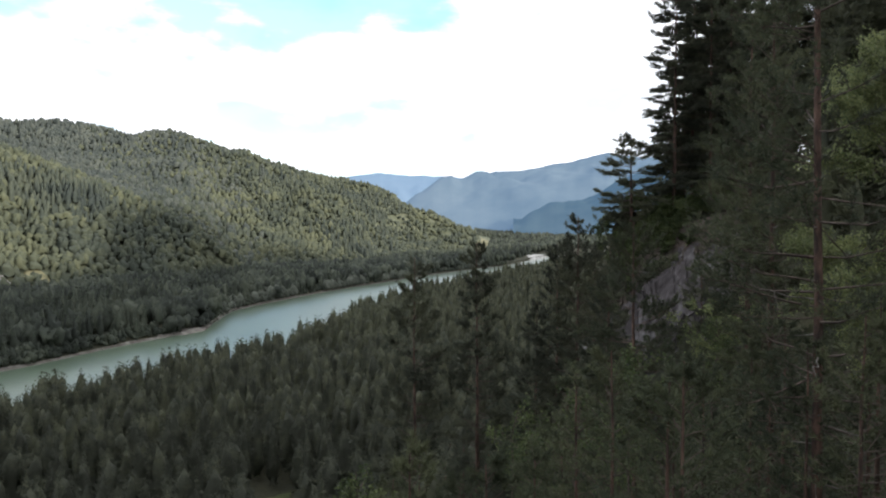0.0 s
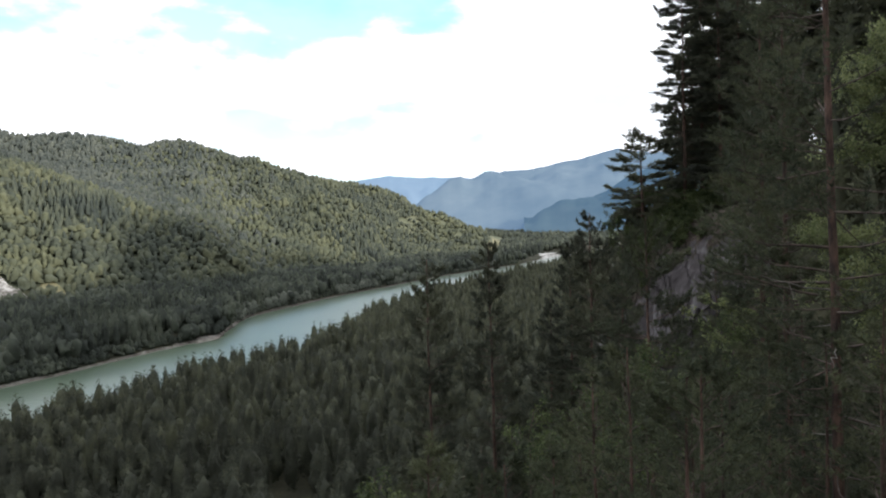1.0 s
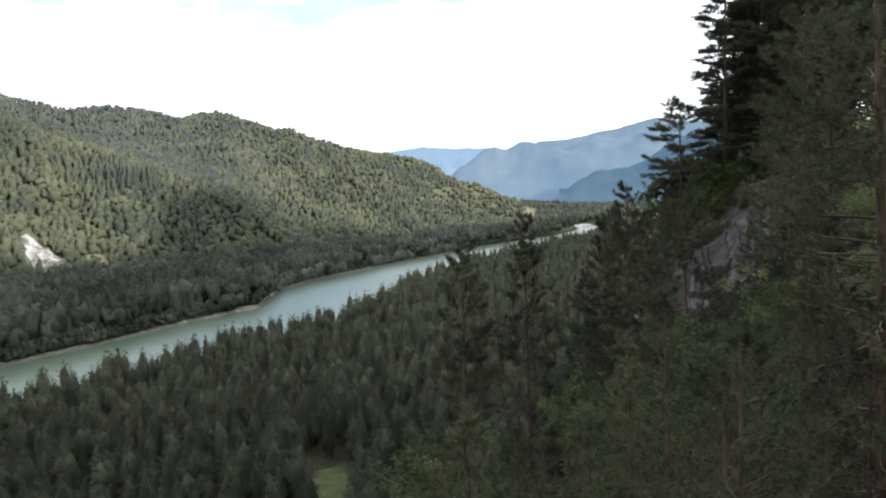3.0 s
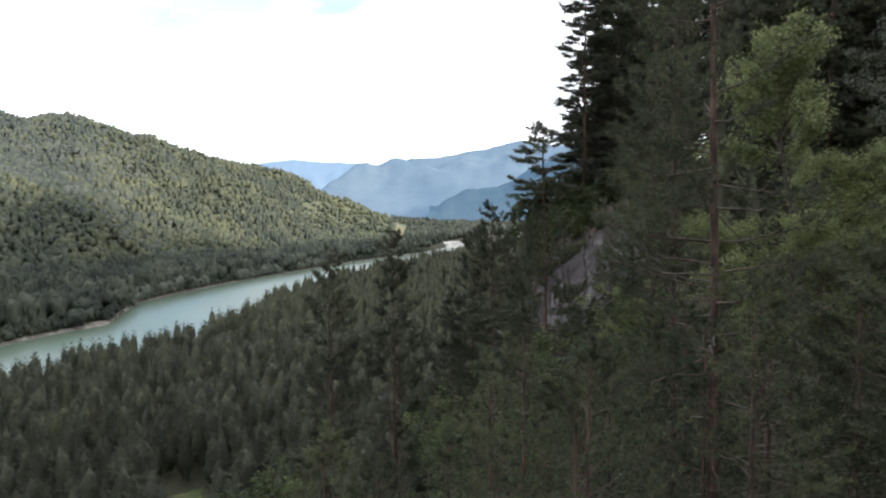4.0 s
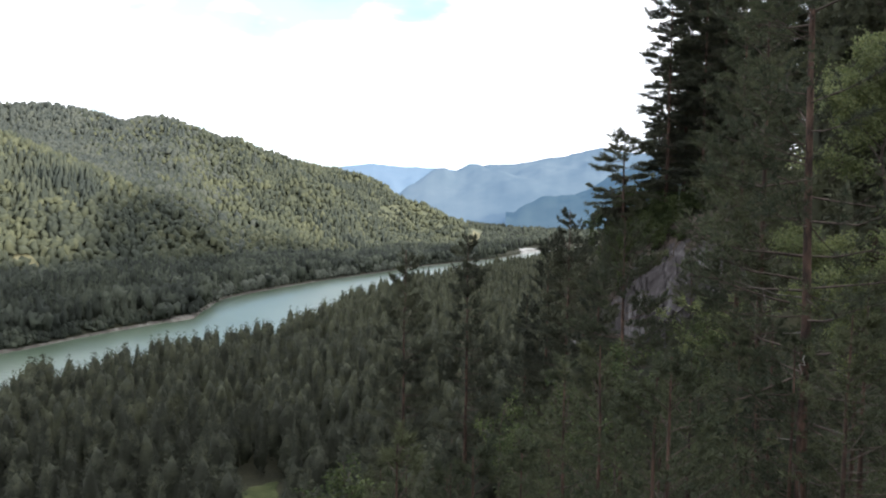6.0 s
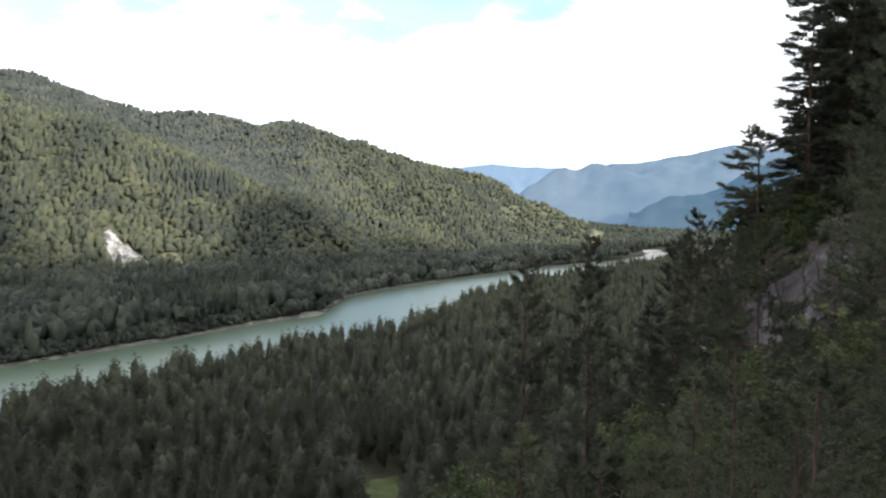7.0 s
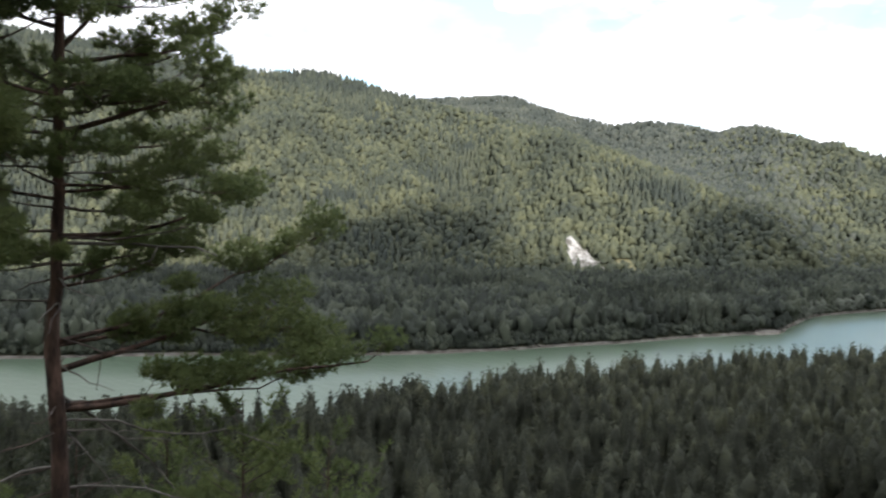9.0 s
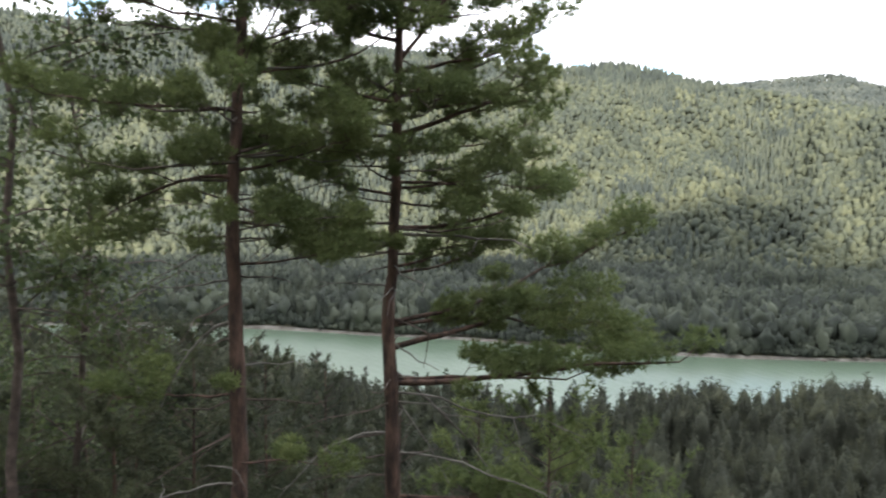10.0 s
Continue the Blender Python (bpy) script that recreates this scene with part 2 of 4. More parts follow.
NEAR_BANK = [440, 380, 330, 270, 240, 212, 198, 202, 217, 230, 248, 270, 304, 335, 390, 540, 645, 880, 1100, 1420, 2000]
FOOT_AZ = [-180, -110, -60, -48, -31, -21, -12, -5, 1, 5, 12, 180]
FOOT = [640, 640, 660, 680, 690, 760, 905, 1035, 1200, 1450, 2400, 2400]
CREST_AZ = [-180, -110, -97, -80, -68, -60, -57.6, -54.6, -52, -50, -47, -44.6, -39.5, -34.4, -30.3, -24.3, -19.8, -14]
CREST_R = [1500, 1450, 1400, 1350, 1300, 1270, 1260, 1250, 1235, 1215, 1180, 1150, 1100, 1050, 1000, 930, 870, 830]
CREST_Z = [344, 350, 353, 341, 315, 289, 280, 286, 281, 268, 242, 229, 201, 177, 144, 98, 62, 20]
BACK_AZ = [-180, -46, -44.6, -41, -38, -35.6, -32.8, -30.3, -28.2, -25.2, -23, -20.4, -18, -16.3, -15, -11, -7.9, -5.8, -4, -1.9, 1, 3, 8]
BACK_R = [2300, 2000, 1950, 1900, 1900, 1850, 1750, 1650, 1600, 1550, 1500, 1480, 1480, 1490, 1500, 1500, 1530, 1560, 1600, 1650, 1750, 1900, 2300]
BACK_EL = [8, 8.4, 8.58, 8.83, 8.8, 7.98, 7.31, 6.68, 6.93, 6.79, 6.2, 6.61, 5.87, 5.2, 5.18, 3.86, 3.13, 2.71, 1.86, 0.59, -0.52, -1.1, -2.0]
EYE, TREE = 72.0, 14.0
DOWN = radians(-50)          # the way our own slope falls
# unseen crest behind the lookout, shaped to cast the far hill's shadow edge
SHADOW_RIDGE_V = [-2500, -480, -402, -322, -246, -154, -86, -39, 8, 59, 115, 176, 190, 203, 227, 275, 322, 372, 384, 450, 529, 592, 628, 657, 724, 772, 900, 1400, 2600]
SHADOW_RIDGE_Z = [220, 200, 219, 243, 271, 287, 305, 362, 403, 437, 436, 440, 418, 327, 300, 295, 300, 340, 425, 459, 479, 474, 350, 342, 348, 312, 310, 330, 340]



def polar(x, y):
    return np.degrees(np.arctan2(x, y)), np.hypot(x, y)


def land(x, y):
    """Height of the ground, water level being 0."""
    x, y = np.asarray(x, float), np.asarray(y, float)
    az, r = polar(x, y)
    near, far = np.interp(az, NEAR_AZ, NEAR_BANK), np.interp(az, BANK_AZ, FAR_BANK)
    rough = fbm(x, y, 60, 3)
    z = 4.5 + rough * 2.5
    # hills across the river
    foot = np.interp(az, FOOT_AZ, FOOT)
    cr, cz = np.interp(az, CREST_AZ, CREST_R), np.interp(az, CREST_AZ, CREST_Z)
    br = np.interp(az, BACK_AZ, BACK_R)
    bz = EYE - TREE + br * np.tan(np.radians(np.interp(az, BACK_AZ, BACK_EL)))
    bz = np.maximum(bz, 4)
    gully = fbm(az * 14, r * 0.25, 60, 11, 3) * 2
    t = np.clip((r - foot) / np.maximum(cr - foot, 60), 0, 1)
    front = 4 + (cz - 4) * (0.80 * t + 0.20 * smooth(0, 1, t)) + (gully * 30 + fbm(x, y, 75, 13, 3) * 16) * np.sin(np.pi * t) ** 0.8 * smooth(20, 160, cz)
    t2 = np.clip((r - cr) / np.maximum(br - cr, 60), 0, 1)
    dip = np.minimum(cz, bz) * 0.30
    behind = cz + (bz - cz) * t2 - dip * np.sin(np.pi * t2)
    hill = np.where(r < cr, front, behind)
    tb = np.clip((r - foot) / np.maximum(br - foot, 60), 0, 1)
    second = 4 + (bz - 4) * (0.75 * tb + 0.25 * smooth(0, 1, tb)) + (gully * 32 + fbm(x, y, 75, 13, 3) * 16) * np.sin(np.pi * tb) ** 0.8
    hill = np.where(az > -20, second * smooth(-20, -13, az) + np.maximum(hill, second) * (1 - smooth(-20, -13, az)), hill)
    past = np.clip((r - br) / 1400, 0, 1)
    hill = np.where(r > br, bz * (1 - 0.9 * smooth(0, 1, past)), hill)
    hilly = (r > foot) & (az < 12) & (az > -180)
    z = np.where(hilly & (r > foot), np.maximum(z * (1 - smooth(0, 40, r - foot)) + 4 * smooth(0, 40, r - foot), hill + rough * 3), z)
    # the river bed and its banks
    inside = np.minimum(r - near, far - r)
    bed = (az > -130) & (az < 20)
    shore = np.where(bed, -inside, 60)
    wide = np.where(r > (near + far) / 2, 2.2, 4.0) * (1 + 0.8 * value_noise(x / 25, y / 25, 5)) + 9 * np.exp(-((az + 18.5) / 1.8) ** 2)
    z = np.where(shore < 60, np.where(shore < 0, np.maximum(-2.5, shore * 0.25), np.minimum(z, shore / wide * 1.2 + smooth(0, 1, (shore - wide) / 10) * 6)), z)
    # our own mountain
    u = x * math.sin(DOWN) + y * math.cos(DOWN)
    v = x * math.sin(DOWN + math.pi / 2) + y * math.cos(DOWN + math.pi / 2)
    crest = np.interp(v, SHADOW_RIDGE_V, SHADOW_RIDGE_Z)
    up = 70.2 - u * 0.78 + fbm(x, y, 45, 21) * 9 * smooth(4, 30, r) + fbm(x, y, 260, 23) * 50 * smooth(150, 500, r) * smooth(60, -60, u)
    up = up - 8.5 * smooth(1.5, 12, r) * (1 - smooth(25, 60, r)) * smooth(-100, -80, az) * smooth(80, 60, az)
    top = crest - np.maximum(0, -u - 620) * 0.5
    up = np.minimum(up, top)
    # the cliff spur ahead on the slope
    s1 = (x - 24) * 0.55 + (y - 82) * 0.84
    s2 = (x - 24) * 0.84 - (y - 82) * 0.55
    spur = 29.5 * smooth(-14.6, -4.6, s2) * (1 - 0.22 * smooth(-5, 9, s2)) * np.exp(-(np.maximum(0, -s1 - 2) / 9) ** 2) * np.exp(-(np.maximum(0, s1 - 6) / 45) ** 2)
    up = up + spur
    lo = z
    blend = 6.0
    h = np.clip(0.5 + 0.5 * (up - lo) / blend, 0, 1)
    return np.where(up > lo + blend, up, np.where(up < lo - blend, lo, lo * (1 - h) + up * h + blend * h * (1 - h) * 0.5))


def at(az, r):
    return r * np.sin(np.radians(az)), r * np.cos(np.radians(az))


# ---- ground, one sheet to the horizon ----
g_az = np.concatenate([np.arange(-180, -112, 4.0), np.arange(-112, 24, 0.5), np.arange(24, 62, 1.0), np.arange(62, 180, 4.0)])
n_b, f_b = np.interp(g_az, NEAR_AZ, NEAR_BANK)[None], np.interp(g_az, BANK_AZ, FAR_BANK)[None]


def between(lo, hi, count, geometric=False):
    t = np.linspace(0, 1, count)[:, None]
    return lo * (hi / lo) ** t if geometric else lo + (hi - lo) * t


GR = np.concatenate([0 * n_b, between(1.2, n_b - 14, 76, True), n_b + np.array([-12, -9, -6, -4, -2, -0.5, 1, 4])[:, None],
                     between(n_b + 8, f_b - 8, 6), f_b + np.array([-6, -3, -1, 0.5, 2, 4, 6, 8, 10, 13, 16, 20])[:, None],
                     between(f_b + 26, 4700, 112, True)])
g_r = GR[:, 0]
GA = np.broadcast_to(g_az, GR.shape)
gx, gy = at(GA, GR)
gz = land(gx, gy)
na, nr = len(g_az), len(g_r)
idx = np.arange(na * nr).reshape(nr, na)
a, b = idx[:-1], idx[1:]
quads = np.stack([a, np.roll(a, -1, 1), np.roll(b, -1, 1), b], -1).reshape(-1, 4)
ground = mesh_object("ground", np.stack([gx.ravel(), gy.ravel(), gz.ravel()], 1), quads[:, ::-1], M_GROUND, smooth=True)
ground.data.materials.append(M_GRAVEL)
ground.data.materials.append(M_UNDER)
mid = gz.ravel()[quads].mean(1)
ground.data.polygons.foreach_set("material_index", np.where(mid < 1.35, 1, np.where((polar(gx.ravel()[quads].mean(1), gy.ravel()[quads].mean(1))[1] > 600) & (mid > 9) & (gx.ravel()[quads].mean(1) < 250), 2, 0)).astype(np.int32))
tagged(ground, "forested valley floor and mountainside with gravel river banks", "ground", kind="structure")

# ---- river ----
w_az = np.concatenate([np.arange(-130, -20, 2.0), np.arange(-20, 20.1, 0.5)])
w_n, w_f = np.interp(w_az, NEAR_AZ, NEAR_BANK) - 8, np.interp(w_az, BANK_AZ, FAR_BANK) + 8
w_t = np.linspace(0, 1, 9)[:, None]
wx, wy = at(w_az[None, :], w_n + (w_f - w_n) * w_t)
widx = np.arange(wx.size).reshape(wx.shape)
wq = np.stack([widx[:-1, :-1], widx[1:, :-1], widx[1:, 1:], widx[:-1, 1:]], -1).reshape(-1, 4)
river = mesh_object("water", np.stack([wx.ravel(), wy.ravel(), np.zeros(wx.size)], 1), wq[:, ::-1], M_WATER, smooth=True)
tagged(river, "wide milky turquoise river with gentle ripples", "river", kind="structure")


# ---- distant mountains ----
def mountain(name, azs, els, dist, foot, mat, label, seed):
    fine_az = np.arange(azs[0], azs[-1] + 0.01, 0.12)
    top = EYE + dist * np.tan(np.radians(np.interp(fine_az, azs, els))) + fbm(fine_az * 20, fine_az * 0, 30, seed) * 10
    ts = np.linspace(0, 1, 34)
    r = np.concatenate([foot + (dist - foot) * ts, dist + 450 * ts[1:]])
    share = np.concatenate([0.85 * ts + 0.15 * ts**2, 1 - ts[1:] * 1.02])
    A2, R2 = np.meshgrid(fine_az, r)
    mx, my = at(A2, R2)
    side = np.interp(fine_az, [azs[0], azs[0] + 0.8, azs[-1] - 0.8, azs[-1]], [0.4, 1, 1, 0.6])
    relief = (fbm(mx + fbm(mx, my, 400, seed + 5, 2) * 260, my, 620, seed + 9, 4) * 360 + fbm(mx, my, 170, seed + 3, 3) * 90) * (np.sin(np.pi * np.clip(share, 0, 1)) ** 2.2)[:, None]
    mz = 2 + (top * side)[None, :] * np.clip(share, -0.02, 1)[:, None] + relief * np.clip(share, 0, 1)[:, None]
    mi = np.arange(mx.size).reshape(mx.shape)
    mq = np.stack([mi[:-1, :-1], mi[:-1, 1:], mi[1:, 1:], mi[1:, :-1]], -1).reshape(-1, 4)
    ob = mesh_object(name, np.stack([mx.ravel(), my.ravel(), mz.ravel()], 1), mq[:, ::-1], mat, smooth=True)
    tagged(ob, label, "mountain", kind="structure")
    return ob


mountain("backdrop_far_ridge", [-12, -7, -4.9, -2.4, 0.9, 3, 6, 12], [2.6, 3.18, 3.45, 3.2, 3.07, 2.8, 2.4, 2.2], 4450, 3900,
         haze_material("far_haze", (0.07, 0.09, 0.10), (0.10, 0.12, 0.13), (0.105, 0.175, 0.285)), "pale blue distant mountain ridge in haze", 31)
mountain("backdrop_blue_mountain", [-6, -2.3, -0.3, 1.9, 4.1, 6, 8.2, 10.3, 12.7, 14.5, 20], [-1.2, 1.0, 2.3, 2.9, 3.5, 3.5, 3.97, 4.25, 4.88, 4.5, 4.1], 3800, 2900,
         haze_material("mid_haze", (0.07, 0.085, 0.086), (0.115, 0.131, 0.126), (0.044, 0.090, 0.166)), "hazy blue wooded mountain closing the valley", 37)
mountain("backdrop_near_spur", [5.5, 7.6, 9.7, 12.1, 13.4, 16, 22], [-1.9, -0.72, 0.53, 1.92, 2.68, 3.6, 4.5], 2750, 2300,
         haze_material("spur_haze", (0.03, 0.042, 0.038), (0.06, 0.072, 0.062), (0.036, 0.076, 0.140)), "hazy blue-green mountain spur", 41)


# ---- woods ----
def spire(seed, rings=((0.08, 0.7), (0.24, 1.0), (0.55, 0.72), (0.83, 0.38)), sides=6, wobble=0.28):
    """A low conifer crown: rings of (height, radius), closed by a leaning tip."""
    g = np.random.default_rng(seed)
    v = []
    for k, (h, r) in enumerate(rings):
        ang = (np.arange(sides) + 0.5 * (k % 2)) * 2 * np.pi / sides + g.normal(0, 0.15, sides)
        rad = r * 0.5 * (1 + g.normal(0, wobble, sides))
        v.append(np.stack([rad * np.cos(ang), rad * np.sin(ang), h + g.normal(0, 0.035, sides)], 1))
    v = np.concatenate(v + [[[g.normal(0, 0.03), g.normal(0, 0.03), 1.0]]])
    f = []
    for k in range(len(rings) - 1):
        for i in range(sides):
            p, q = k * sides + i, k * sides + (i + 1) % sides
            f += [(p, q, q + sides), (p, q + sides, p + sides)]
    last, tip = (len(rings) - 1) * sides, len(v) - 1
    f += [(last + i, last + (i + 1) % sides, tip) for i in range(sides)]
    return v, np.array(f)


def blob(seed, level=1, low=0.12, wobble=0.12, lumps=0.55):
    """A rounded broadleaf crown with a lumpy outline."""
    g = np.random.default_rng(seed)
    bm = bmesh.new()
    bmesh.ops.create_icosphere(bm, subdivisions=level, radius=1.0)
    v = np.array([p.co for p in bm.verts])
    f = np.array([[p.index for p in q.verts] for q in bm.faces])
    bm.free()
    off = g.uniform(-20, 20, 3)
    lump = np.array([noise.noise(Vector(p * 1.7 + off)) for p in v])
    v = v * (1 + lump * lumps + g.normal(0, wobble, len(v)))[:, None] * 0.5
    v[:, 2] = low + (1 - low) * (v[:, 2] + 0.5)
    return v, f


PINE_SHAPE = ((0.12, 0.26, 0.45, 0.68, 0.87, 1.0), (0.60, 0.95, 1.0, 0.74, 0.38, 0.03))
ROUND_SHAPE = ((0.14, 0.28, 0.48, 0.70, 0.88, 1.0), (0.55, 0.9, 1.0, 0.86, 0.54, 0.10))
FIR_SHAPE = ((0.04, 0.14, 0.40, 0.70, 1.0), (0.7, 1.0, 0.74, 0.38, 0.03))
LEAF_SHAPE = ((0.05, 0.18, 0.45, 0.70, 0.88, 1.0), (0.4, 0.80, 1.0, 0.88, 0.55, 0.10))


def flaked(seed, count, shape, flake, wide=6.0, high=16.0, needle=True, core=0.66, sides=5):
    """A crown of many small sprays hung round a ragged core, in units of its own width and height.
    flake: the size of a spray in metres on a crown of that width and height."""
    g = np.random.default_rng(seed)
    hs, rs = np.array(shape[0]), np.array(shape[1]) * g.uniform(0.82, 1.15, len(shape[1]))
    size = np.array([wide, wide, high])
    t = 1 - (1 - g.uniform(0, 1, count)) ** 0.66 if needle else g.uniform(0, 1, count)
    h = hs[0] + (1 - hs[0]) * t
    ang = g.uniform(0, 2 * np.pi, count)
    lobes = 1 + 0.22 * np.sin(ang * 3 + h * 14 + g.uniform(0, 6)) + (0.16 * np.sin(h * 55) if needle else 0)
    rad = 0.5 * np.interp(h, hs, rs) * lobes * g.uniform(0.78, 1.1, count)
    c = np.stack([rad * np.cos(ang), rad * np.sin(ang), h], 1) * size
    out = np.stack([np.cos(ang), np.sin(ang), 0 * ang], 1)
    across = np.stack([-np.sin(ang), np.cos(ang), 0 * ang], 1)
    if needle:
        d = unit(out + g.normal(0, 0.35, (count, 3)) + np.array([0, 0, 0.12]))
        w = unit(across + g.normal(0, 0.35, (count, 3)))
    else:
        lean = np.stack([np.cos(ang), np.sin(ang), (h - 0.42) * 2.2], 1)
        face = unit(unit(lean) + g.normal(0, 0.38, (count, 3)))
        d = unit(np.cross(face, g.normal(0, 1, (count, 3))))
        w = np.cross(face, d)
    l = flake * g.uniform(0.6, 1.4, (count, 1))
    broad = 0.30 if needle else 0.42
    v = np.stack([c - d * l * 0.6 - w * l * broad, c - d * l * 0.6 + w * l * broad, c + d * l * 0.7], 1).reshape(-1, 3) / size
    f = np.arange(3 * count).reshape(-1, 3)
    if core:
        cv, cf = spire(seed, tuple((float(a), float(b) * core) for a, b in zip(hs[:-1:2], rs[:-1:2])), sides, 0.2)
        cv[:, 2] *= 0.86
        v, f = np.concatenate([cv, v]), np.concatenate([cf, f + len(cv)])
    return v, f


def whorled(seed, levels, boughs, per, spray, shape, wide=5.0, high=17.5, core=0.72):
    """A pine crown of upturned boughs in whorls, each bearing flat sprays, round a thin dark core; in units of its width and height."""
    g = np.random.default_rng(seed)
    hs, rs = np.array(shape[0]), np.array(shape[1]) * g.uniform(0.85, 1.12, len(shape[1]))
    n = levels * boughs
    h = np.repeat(hs[0] + (0.97 - hs[0]) * np.linspace(0, 1, levels) ** 0.9, boughs) + g.normal(0, 0.3 / levels, n)
    h = np.minimum(h, 0.985)
    ang = g.uniform(0, 2 * np.pi, n)
    reach = 0.5 * wide * np.interp(h, hs, rs) * g.uniform(0.72, 1.15, n)
    out = np.stack([np.cos(ang), np.sin(ang), 0 * ang], 1)
    f = g.uniform(0.45, 1.0, (n, per)) ** 0.8
    rise = np.interp(h, [hs[0], 1.0], [-0.12, 0.65])[:, None] * f + 0.18 * f**2
    c = out[:, None] * (reach[:, None] * f)[..., None]
    c[..., 2] += h[:, None] * high + rise * reach[:, None]
    c = (c + g.normal(0, spray * 0.3, c.shape)).reshape(-1, 3)
    d = unit(np.repeat(out, per, 0) * 0.7 + np.array([0, 0, 0.5]) + g.normal(0, 0.38, c.shape))
    w = unit(np.cross(d, g.normal(0, 1, c.shape)))
    l = spray * g.uniform(0.55, 1.35, (len(c), 1)) * np.repeat(np.interp(h, [0.7, 1.0], [1.0, 0.5]), per)[:, None]
    v = np.stack([c - d * l * 0.5 - w * l * 0.27, c - d * l * 0.5 + w * l * 0.27, c + d * l * 0.7], 1).reshape(-1, 3) / np.array([wide, wide, high])
    t = np.arange(len(v)).reshape(-1, 3)
    cv, cf = spire(seed, tuple((float(a), float(b) * core) for a, b in zip(hs[:-1], rs[:-1])), 5, 0.2)
    cv[:, 2] *= 0.93
    return np.concatenate([cv, v]), np.concatenate([cf, t + len(cv)])


def lumpy(seed, level, flakes=0, flake=1.0, wide=7.5, high=15.0, body=0.78, low=0.06, lumps=0.55):
    """A broadleaf crown: a lumpy body with loose sprays round it."""
    v, f = blob(seed, level, low, 0.13 if level == 1 else 0.14, lumps)
    f = f[v[f][:, :, 2].mean(1) > low + 0.18 * (1 - low)]          # the underside is never seen
    if flakes:
        v[:, :2] *= body
        v[:, 2] = 0.04 + v[:, 2] * (body + 0.1)
    if flakes:
        fv, ff = flaked(seed + 1, flakes, LEAF_SHAPE, flake, wide, high, False, 0)
        v, f = np.concatenate([v, fv]), np.concatenate([f, ff + len(v)])
    return v, f


def scatter(name, x, y, height, width, templates, mat, label, sink=0.5, trunks=None):
    """One mesh of many trees, each a turned, stretched and jittered copy of one of the templates."""
    z = land(x, y) - sink
    pick = RNG.integers(0, len(templates), len(x))
    vs, fs, base = [], [], 0
    for i, (tv, tf) in enumerate(templates):
        m = pick == i
        n = int(m.sum())
        if not n:
            continue
        ang = RNG.uniform(0, 2 * np.pi, n)
        c, s = np.cos(ang)[:, None], np.sin(ang)[:, None]
        w, h = width[m][:, None], height[m][:, None]
        px, py = tv[None, :, 0] * w, tv[None, :, 1] * w * RNG.uniform(0.8, 1.2, (n, 1))
        v = np.stack([px * c - py * s + x[m][:, None], px * s + py * c + y[m][:, None], tv[None, :, 2] * h + z[m][:, None]], -1)
        v += RNG.normal(0, 0.012, v.shape) * w[..., None]
        vs.append(v.reshape(-1, 3))
        fs.append((tf[None] + (np.arange(n) * len(tv))[:, None, None]).reshape(-1, 3) + base)
        base += n * len(tv)
    ob = mesh_object(name, np.concatenate(vs), np.concatenate(fs), mat, smooth=True)
    tagged(ob, label, "woods", kind="stuff")
    return ob


def jitter_grid(spacing, x0, x1, y0, y1, amount=0.85):
    gx2, gy2 = np.meshgrid(np.arange(x0, x1, spacing), np.arange(y0, y1, spacing))
    gx2 = gx2 + RNG.uniform(-0.5, 0.5, gx2.shape) * spacing * amount
    gy2 = gy2 + RNG.uniform(-0.5, 0.5, gy2.shape) * spacing * amount
    return gx2.ravel(), gy2.ravel()


# the lookout's horizon line by azimuth and distance, to leave out woods on slopes that face away
h_az = np.arange(-112, 16.01, 0.5)
h_r = np.arange(60, 2500, 15.0)
HA, HR = np.meshgrid(h_az, h_r, indexing="ij")
hx, hy = at(HA, HR)
h_el = (land(hx, hy) - EYE) / HR
h_max = np.maximum.accumulate(h_el, axis=1)


def faces_lookout(x, y, tall):
    az, r = polar(x, y)
    i = np.clip(np.round((az + 112) / 0.5).astype(int), 0, len(h_az) - 1)
    j = np.clip(((r - 60) / 15).astype(int) - 1, 0, len(h_r) - 1)
    return (land(x, y) + tall - EYE) / r > h_max[i, j]


def in_patch(az, r, box):
    a0, a1, r0, r1, shear, *top = box
    t = (r - r0) / (r1 - r0)
    az = az - shear * t
    return (az > a0) & (az < a0 + (a1 - a0) * (1 - t + t * (top[0] if top else 1))) & (r > r0) & (r < r1)


# bare patches: azimuths at the foot, distances, how far the top lies to one side, and the top's share of the width
SCREE = (-33.4, -30.1, 704, 756, -0.9, 0.42)
CLEARING = (-29.9, -27.9, 714, 752, -0.2, 0.5)
BARE = (-64.1, -62.3, 706, 732, 0.0, 0.7)
FIELD = (2.5, 3.4, 1180, 1980, 0.4)


hx1, hy1 = jitter_grid(6.6, -1500, 250, -300, 1700)
az1, r1 = polar(hx1, hy1)
keep = (az1 > -108) & (az1 < 6) & (r1 > np.interp(az1, FOOT_AZ, FOOT) - 5) & (r1 < np.interp(az1, BACK_AZ, BACK_R) + 25)
keep &= RNG.uniform(0, 1, len(r1)) < np.interp(r1, [1000, 1330, 1331], [1, 0.8, 0.6])
for patch in (SCREE, CLEARING, BARE, FIELD):
    keep &= ~in_patch(az1, r1, patch) | ((RNG.uniform(0, 1, len(r1)) < 0.12) & (patch is CLEARING))
hx1, hy1 = hx1[keep], hy1[keep]
keep = faces_lookout(hx1, hy1, 12)
hx1, hy1 = hx1[keep], hy1[keep]
kind = fbm(hx1, hy1, 130, 51) * 1.5 + RNG.normal(0, 0.16, len(hx1)) - 0.75 * smooth(190, 270, land(hx1, hy1)) > -0.44
